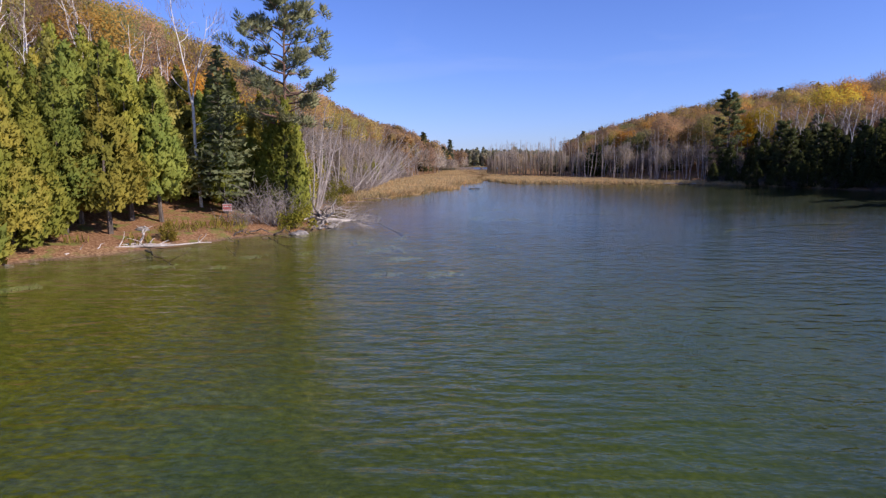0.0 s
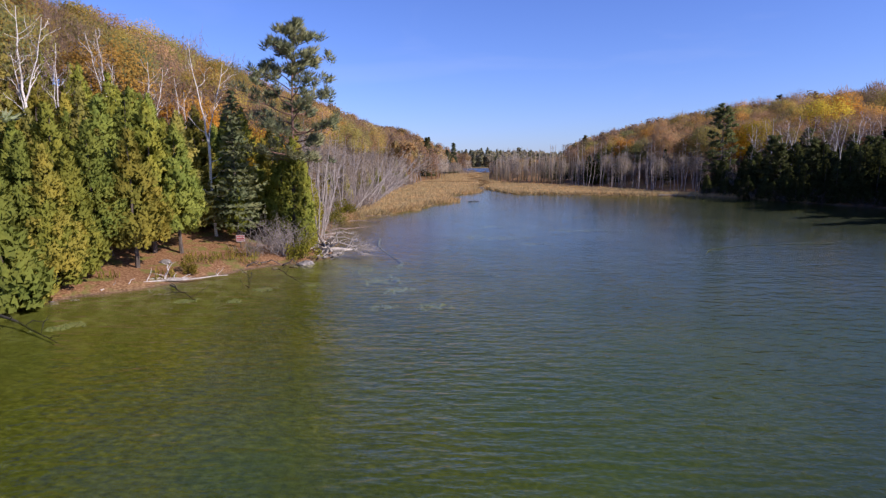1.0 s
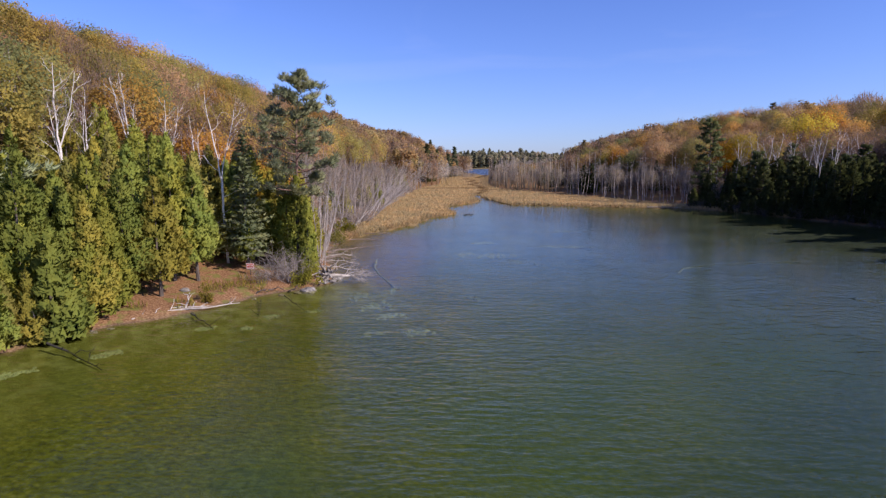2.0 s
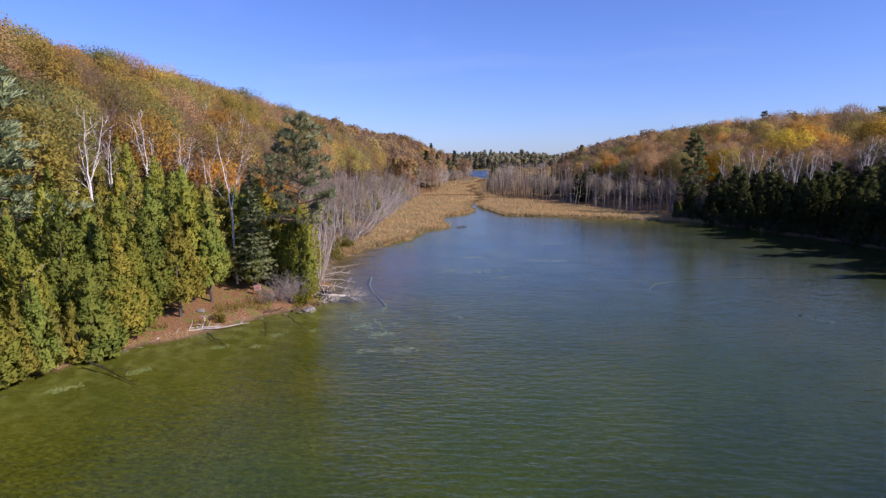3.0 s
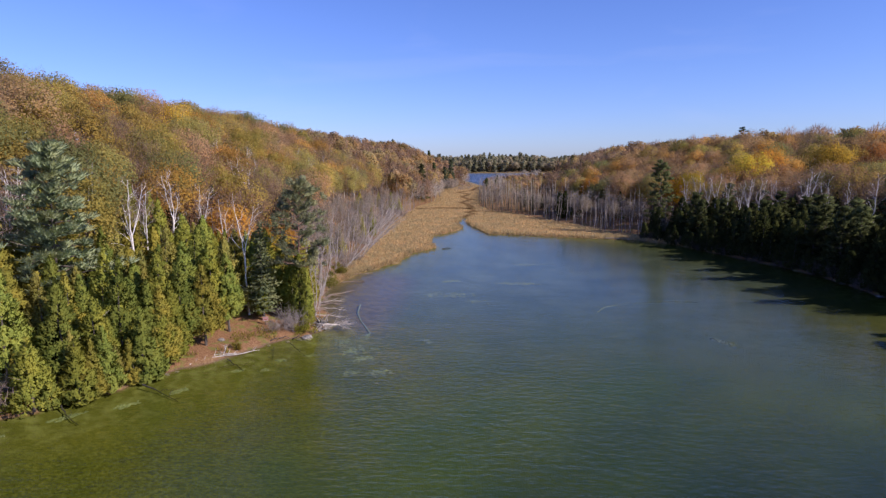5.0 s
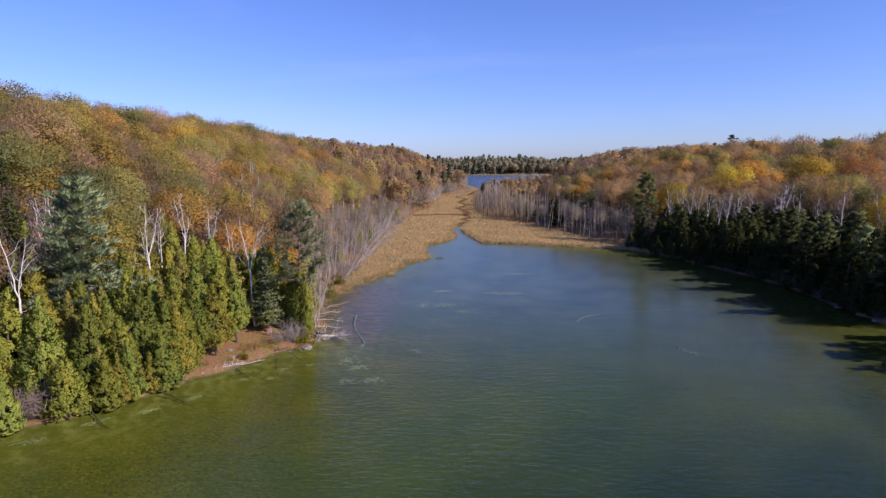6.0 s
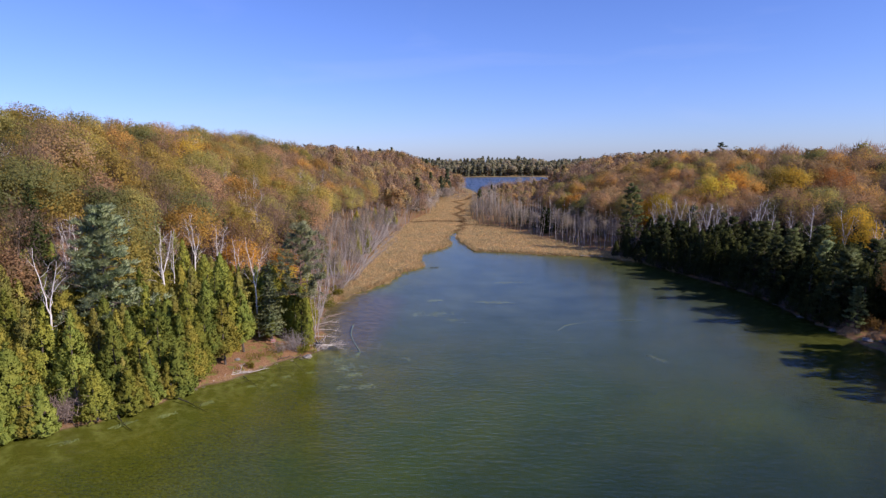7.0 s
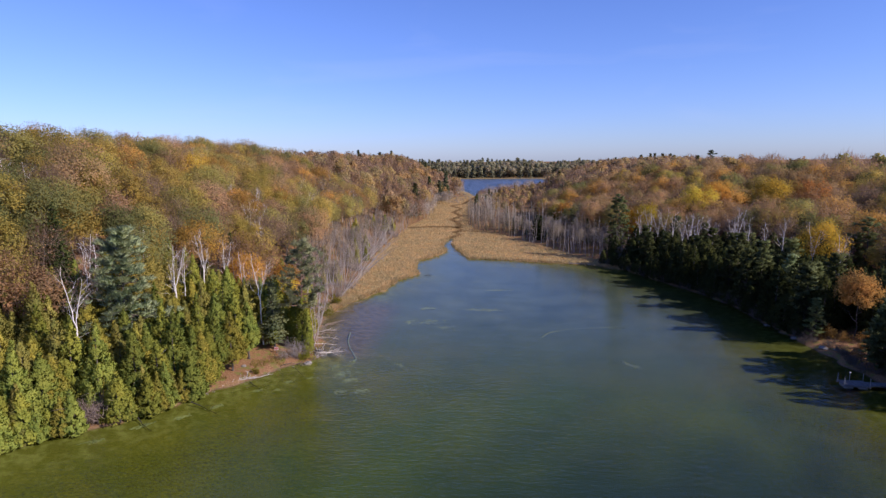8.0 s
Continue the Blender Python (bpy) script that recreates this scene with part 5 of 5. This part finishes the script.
def fallen_tree():
    """The uprooted tree at the point: a pale root plate, stones held in it, its limbs in the water."""
    rg = np.random.default_rng(8)
    top = tagged(new("fallen_tree"), "uprooted bleached tree with a root plate and limbs in the water", "dead tree")
    B = np.array([-8.25, 36.0, 0.55])
    way = np.array([1, 0.25, -0.10])
    part("trunk", tube(*limb(rg, B, way, 2.0, 0.16, 0.06, 0.10, 7), 8), PALE_WOOD, top)
    for i in range(30):
        w = np.array([-0.25 + rg.normal(0, 0.5), rg.normal(-0.1, 0.5), rg.normal(0.35, 0.75)])
        part("root", tube(*limb(rg, B, w, rg.uniform(0.55, 1.35), 0.075, 0.014, 0.7, 6), 5), PALE_WOOD if i % 4 else BARK, top)
    for i in range(18):
        a = B + way * rg.uniform(1.0, 1.95)
        w = np.array([0.9, 0.25, 0.30]) + rg.normal(0, 0.5, 3)
        P, Q = limb(rg, a, w, rg.uniform(0.6, 1.5), 0.026, 0.006, 0.3, 6, 0.15)
        br = part("limb", tube(P, Q, 5), PALE_WOOD, top)
        tw = [tube(*limb(rg, P[j], w + rg.normal(0, 0.6, 3), rg.uniform(0.3, 0.7), 0.011, 0.004, 0.3, 3), 3) for j in (1, 2, 2, 3, 3, 4, 5)]
        part("twig_spray", join(tw), PALE_WOOD, br)


fallen_tree()
# bleached limbs washed up along the shore past the fallen tree
for i, (x, y, a, l) in enumerate(((-9.6, 39.4, 30, 2.6), (-9.9, 41.2, 75, 2.2), (-10.1, 42.6, 15, 2.8), (-10.4, 44.4, 50, 2.4), (-10.6, 46.4, 25, 2.2), (-10.9, 48.2, 70, 2.6))):
    ca, sa = math.cos(math.radians(a)) * l, math.sin(math.radians(a)) * l
    driftwood("drift_log", [(x - 0.4, y - 0.2, ground_z(x - 0.4, y - 0.2) + 0.15), (x + ca * 0.5, y + sa * 0.5, 0.38), (x + ca, y + sa, 0.03)], 0.05, 0.012, TWIG if i % 2 else PALE_WOOD, "bleached limb washed up on the marshy shore", 7, 80 + i, 0.8)
# dark roots and sticks tangled along the foot of the point
for i, (x, y, a, l) in enumerate(((-11.2, 32.2, 20, 1.1), (-10.1, 32.8, -10, 1.0), (-8.5, 34.6, 80, 0.9), (-11.8, 31.5, 35, 0.8))):
    ca, sa = math.cos(math.radians(a)) * l, math.sin(math.radians(a)) * l
    driftwood("root_snag", [(x, y, ground_z(x, y) + 0.08), (x + ca * 0.5, y + sa * 0.5, 0.34), (x + ca, y + sa, 0.12)], 0.045, 0.015, BARK, "dark tangled root at the waterline", 3, 60 + i, 0.35)
# leaning and standing grey trunks just past the point
for x, y, h, tx, ty in ((-9.6, 38.6, 6.0, 2, 2), (-9.3, 39.4, 5.2, -3, 5), (-9.9, 40.4, 6.8, 4, -3), (-10.2, 41.6, 7.2, 0, 6), (-10.8, 43.2, 8.0, -4, 8), (-11.2, 45.0, 7.5, 3, 12), (-11.6, 47.4, 8.2, 5, 20), (-11.8, 49.5, 8.0, -6, 16),
                        (-12.6, 46, 8.6, 2, 4), (-13.2, 48.6, 9, 0, 3), (-12.0, 42.2, 8.5, 0, 2), (-12.7, 82, 9, 6, 48), (-13.2, 88, 9, -8, 52), (-13.6, 93, 9.5, 4, 44), (-14.0, 99, 9, 10, 55), (-13.0, 76, 8.5, -5, 38), (-14.2, 106, 9, -4, 50), (-12.9, 71, 8.5, 6, 30)):
    (LEANERS if ty > 25 else SNAGS).set(x, y, h, "leaning dead grey trunk at the edge of the marsh" if abs(ty) > 10 else "dead grey trunk near the point", z=ground_z(x, y), tilt=(tx, ty), turn=R.uniform(-15, 15))
for i in range(15):
    y = R.uniform(66, 150)
    x = float(np.interp(y, [53, 81, 127, 185], [-12.6, -12.2, -14.7, -15.5])) - R.uniform(0.3, 3)
    LEANERS.set(x, y, R.uniform(6, 10), "bleached dead tree leaning out over the marsh", z=ground_z(x, y), tilt=(R.gauss(0, 10), R.uniform(22, 62)), turn=R.uniform(-25, 25))
for i in range(90):
    y = 44 + 126 * R.random() ** 1.3
    x = float(np.interp(y, [46, 53, 81, 127, 185], [-10.8, -12.6, -12.2, -14.7, -13.4])) - R.uniform(0.2, 7)
    BUSHES.set(x, y, R.uniform(1.4, 3.2), "grey leafless brush below dead trunks", z=ground_z(x, y), rng=R)
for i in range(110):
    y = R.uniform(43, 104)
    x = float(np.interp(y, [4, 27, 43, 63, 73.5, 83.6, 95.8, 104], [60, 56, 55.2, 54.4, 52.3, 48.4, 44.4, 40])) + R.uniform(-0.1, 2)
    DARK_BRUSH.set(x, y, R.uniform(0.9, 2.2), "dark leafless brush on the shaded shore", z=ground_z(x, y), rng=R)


# low conifers in the same tint, darkened for the shore's shade
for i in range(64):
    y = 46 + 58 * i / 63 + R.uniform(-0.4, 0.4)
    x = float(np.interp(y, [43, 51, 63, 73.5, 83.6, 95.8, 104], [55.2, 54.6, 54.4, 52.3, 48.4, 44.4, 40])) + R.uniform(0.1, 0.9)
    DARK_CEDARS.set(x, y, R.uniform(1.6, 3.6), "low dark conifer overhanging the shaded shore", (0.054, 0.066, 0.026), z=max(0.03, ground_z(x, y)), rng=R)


for x, y, h in ((57.0, 44.6, 5.5), (60.8, 36.6, 7.0), (64.0, 35.2, 8.5), (57.9, 33.6, 6.0)):
    WHITE_PINES.set(x, y, h, "young white pine beside the leaf-strewn path", (0.22, 0.28, 0.14), rng=R)
for i in range(26):
    y = R.uniform(30.5, 45)
    x = 55.7 + R.uniform(0.2, 1.6)
    DARK_BRUSH.set(x, y, R.uniform(0.5, 1.3), "low bare brush on the bank by the dock", z=ground_z(x, y), rng=R)
for x, y, h in ((58.6, 44.0, 1.6), (59.8, 42.6, 1.2), (57.6, 36.2, 1.1), (60.2, 39.4, 0.9), (62.4, 41.6, 1.8)):
    LEAFY.set(x, y, h, "russet-leaved bush beside the path", (0.36, 0.22, 0.08), rng=R)


def yard_sign():
    """A small red and white notice on a post among the trees; its words cannot be read."""
    x, y = -13.38, 34.9
    z = ground_z(x, y)
    top = tagged(new("yard_sign"), "small red and white notice board on a wooden post", "sign")
    top.matrix_basis = pose(x, y, z, 0, 0, 12)
    c = 1.30 - z
    part("post", box(-0.03, 0.03, 0.02, 0.07, -0.3, c + 0.18, 0.006), BARK, top)
    board = part("board", box(-0.25, 0.25, -0.012, 0.012, c - 0.20, c + 0.20, 0.004), WHITE, top, "white board with a red panel")
    part("panel", box(-0.225, 0.225, -0.020, -0.014, c - 0.07, c + 0.17), RED, board, "red panel with a line of pale marks")
    for i in range(5):
        part("bar", box(-0.20 + i * 0.085, -0.145 + i * 0.085, -0.026, -0.022, c + 0.02, c + 0.11), WHITE, board)
    part("bar", box(-0.22, 0.22, -0.020, -0.014, c - 0.15, c - 0.11), RED, board)


yard_sign()


def dock():
    """A small floating dock on the right shore: planks, rail posts, a gangway to the land."""
    top = tagged(new("floating_dock"), "grey wooden floating dock with white rail posts", "dock")
    top.matrix_basis = pose(52.5, 28.3, 0, 0, 0, -6)
    for i in range(11):
        x = -1.32 + i * 0.24
        part("plank", box(x, x + 0.225, -0.85, 0.85, 0.33, 0.37, 0.004), DOCK_WOOD, top)
    for y0 in (-0.83, 0.71):
        part("beam", box(-1.32, 1.31, y0, y0 + 0.12, 0.17, 0.325, 0.01), DOCK_WOOD, top)
    for x0 in (-1.15, 0.25):
        part("float", box(x0, x0 + 0.85, -0.68, 0.68, -0.12, 0.165, 0.05), METAL, top, "grey plastic float")
    for x0, y0 in ((-1.26, -0.78), (-1.26, 0.74), (-0.1, 0.74), (1.24, -0.78), (1.24, 0.74)):
        part("post", tube([(x0, y0, 0.1), (x0, y0, 1.2)], [0.035, 0.035], 8), METAL, top, "pale rail post")
    ball = bmesh.new()
    bmesh.ops.create_uvsphere(ball, u_segments=12, v_segments=8, radius=0.09, matrix=Matrix.Translation((-0.1, 0.74, 1.26)))
    part("post_cap", ball, WHITE, top, "round white post cap")
    for i in range(15):
        x = 1.36 + i * 0.24
        part("plank", box(x, x + 0.225, -0.5, 0.5, 0.33, 0.37, 0.004), DOCK_WOOD, top)
    for y0 in (-0.45, 0.35):
        part("beam", box(1.36, 4.95, y0, y0 + 0.1, 0.19, 0.325, 0.01), DOCK_WOOD, top)


dock()

# ---- under the water ----


def bed_z(x, y, lift):
    return ground_z(x, y) + lift


def sunken(pts, r0, r1, mat, label, branches, seed, blen=0.8):
    return driftwood("sunken_branch", pts, r0, r1, mat, label, branches, seed, blen)


sunken([(-17.3, 20.4, 0.25), (-15.8, 20.0, -0.15), (-14.0, 19.2, bed_z(-14.0, 19.2, 0.15))], 0.06, 0.02, SUNK_WOOD, "dark drowned branch reaching from the bank", 4, 31)
sunken([(-20.8, 16.6, 0.2), (-19.6, 15.6, -0.15), (-18.4, 14.9, bed_z(-18.4, 14.9, 0.12))], 0.05, 0.02, SUNK_WOOD, "dark drowned branch reaching from the bank", 3, 32)
sunken([(-10.0, 31.6, 0.0), (-9.0, 30.4, -0.2), (-7.6, 28.8, bed_z(-7.6, 28.8, 0.15))], 0.03, 0.012, SUNK_WOOD, "dark drowned branch below the point", 2, 33)
sunken([(-11.0, 30.2, 0.0), (-10.6, 29.0, -0.2), (-10.2, 27.6, bed_z(-10.2, 27.6, 0.1))], 0.028, 0.012, SUNK_WOOD, "dark drowned branch below the point", 2, 34)
sunken([(-13.6, 26.6, 0.05), (-12.6, 25.9, -0.15), (-11.7, 25.2, bed_z(-11.7, 25.2, 0.1))], 0.05, 0.02, SUNK_WOOD, "dark drowned branch off the drift logs", 3, 35)
driftwood("sunken_log", [(-6.7, 47.6, -0.30), (-6.4, 44.0, -0.40), (-5.2, 40.4, -0.45), (-3.6, 36.6, -0.55)], 0.08, 0.12, SILT_WOOD, "long silt-covered log lying in shallow water", 0, 36)

PALE_BED = plain("pale_silt", (0.085, 0.105, 0.045), (0.175, 0.20, 0.10), 2.5, 0.95, local=False)


def silt_patch(x, y, rx, ry, turn, seed):
    """A low, ragged mound of pale algae on the bed."""
    bm = bmesh.new()
    rr = random.Random(seed)
    for _ in range(int(34 + 26 * rx)):
        cx, cy, s = rr.gauss(0, 0.55) * rx, rr.gauss(0, 0.6) * ry, rr.uniform(0.05, 0.17) * (0.7 + 0.3 * rx)
        mid, n = bm.verts.new((cx, cy, 0.07)), 9
        ring = []
        for i in range(n):
            a = 2 * math.pi * i / n
            q = s * (1 + 0.9 * noise.noise(Vector((math.cos(a) * 1.4 + cx * 7, math.sin(a) * 1.4 + cy * 5, seed))))
            ring.append(bm.verts.new((cx + math.cos(a) * 1.5 * q, cy + math.sin(a) * q, -0.04)))
        for i in range(n):
            bm.faces.new((mid, ring[i], ring[(i + 1) % n]))
    me = bpy.data.meshes.new("algae_patch")
    bm.to_mesh(me)
    bm.free()
    me.materials.append(PALE_BED)
    ob = tagged(new("algae_patch", me), "ragged pale algae patch on the lake bed", "algae", "algae patches of the bed")
    ob.matrix_basis = pose(x, y, ground_z(x, y), 0, 0, turn)


for i, (x, y, a, b, t) in enumerate(((-4.6, 31.5, 1.3, 0.8, 10), (-1.6, 27.6, 1.0, 0.7, 0), (-3.4, 30.0, 1.0, 0.6, 30), (-3.6, 27.0, 0.6, 0.4, 0), (-5.9, 33.2, 0.6, 0.9, 20), (-2.6, 32.6, 0.5, 0.4, 0), (0.4, 58.2, 1.4, 1.6, 0), (3.2, 59.2, 2.2, 1.6, -20), (6.2, 56.4, 1.6, 1.0, -35),
                                   (-9.8, 28.2, 0.9, 0.5, 40), (-7.6, 29.6, 0.8, 0.5, 10), (-12.3, 25.2, 0.7, 0.5, 30), (-10.4, 26.0, 0.7, 0.4, 60), (-15.0, 20.8, 1.3, 0.6, 50), (-17.2, 18.2, 1.2, 0.5, 50), (-19.9, 15.9, 1.3, 0.5, 45), (-22.8, 12.6, 1.4, 0.5, 30), (-4.0, 36.0, 0.5, 0.8, 0), (1.8, 36.4, 0.9, 0.3, -50),
                                   (2.0, 66, 2.2, 0.5, 10), (11, 68, 4.0, 0.5, -5), (14, 84, 3.5, 0.5, 5), (20, 104.6, 5.0, 0.5, -12), (32, 40, 1.6, 0.4, -60))):
    k = 0.6 if x < -7 else 1.0
    silt_patch(x, y, a * k, b * k, t, i + 1)


def bed_trail(pts, label):
    """A narrow pale trail drawn over the bed."""
    P = np.array(pts, float)
    t, k = np.linspace(0, 1, 25), np.linspace(0, 1, len(P))
    xy = np.stack([np.interp(t, k, P[:, 0]), np.interp(t, k, P[:, 1])], 1)
    xy[1:-1] = (xy[:-2] + xy[1:-1] * 2 + xy[2:]) / 4
    z = land(xy)[0]
    ob = new("bed_trail", mesh_of("bed_trail", *tube(np.c_[xy, z + 0.02], 0.05 + 0.03 * np.sin(t * 9), 6), PALE_BED))
    tagged(ob, label, "algae", "algae patches of the bed")


bed_trail([(21.5, 53.0), (23, 55.6), (26, 57.2), (30, 57.8), (35, 57.2)], "curved pale trail on the lake bed")
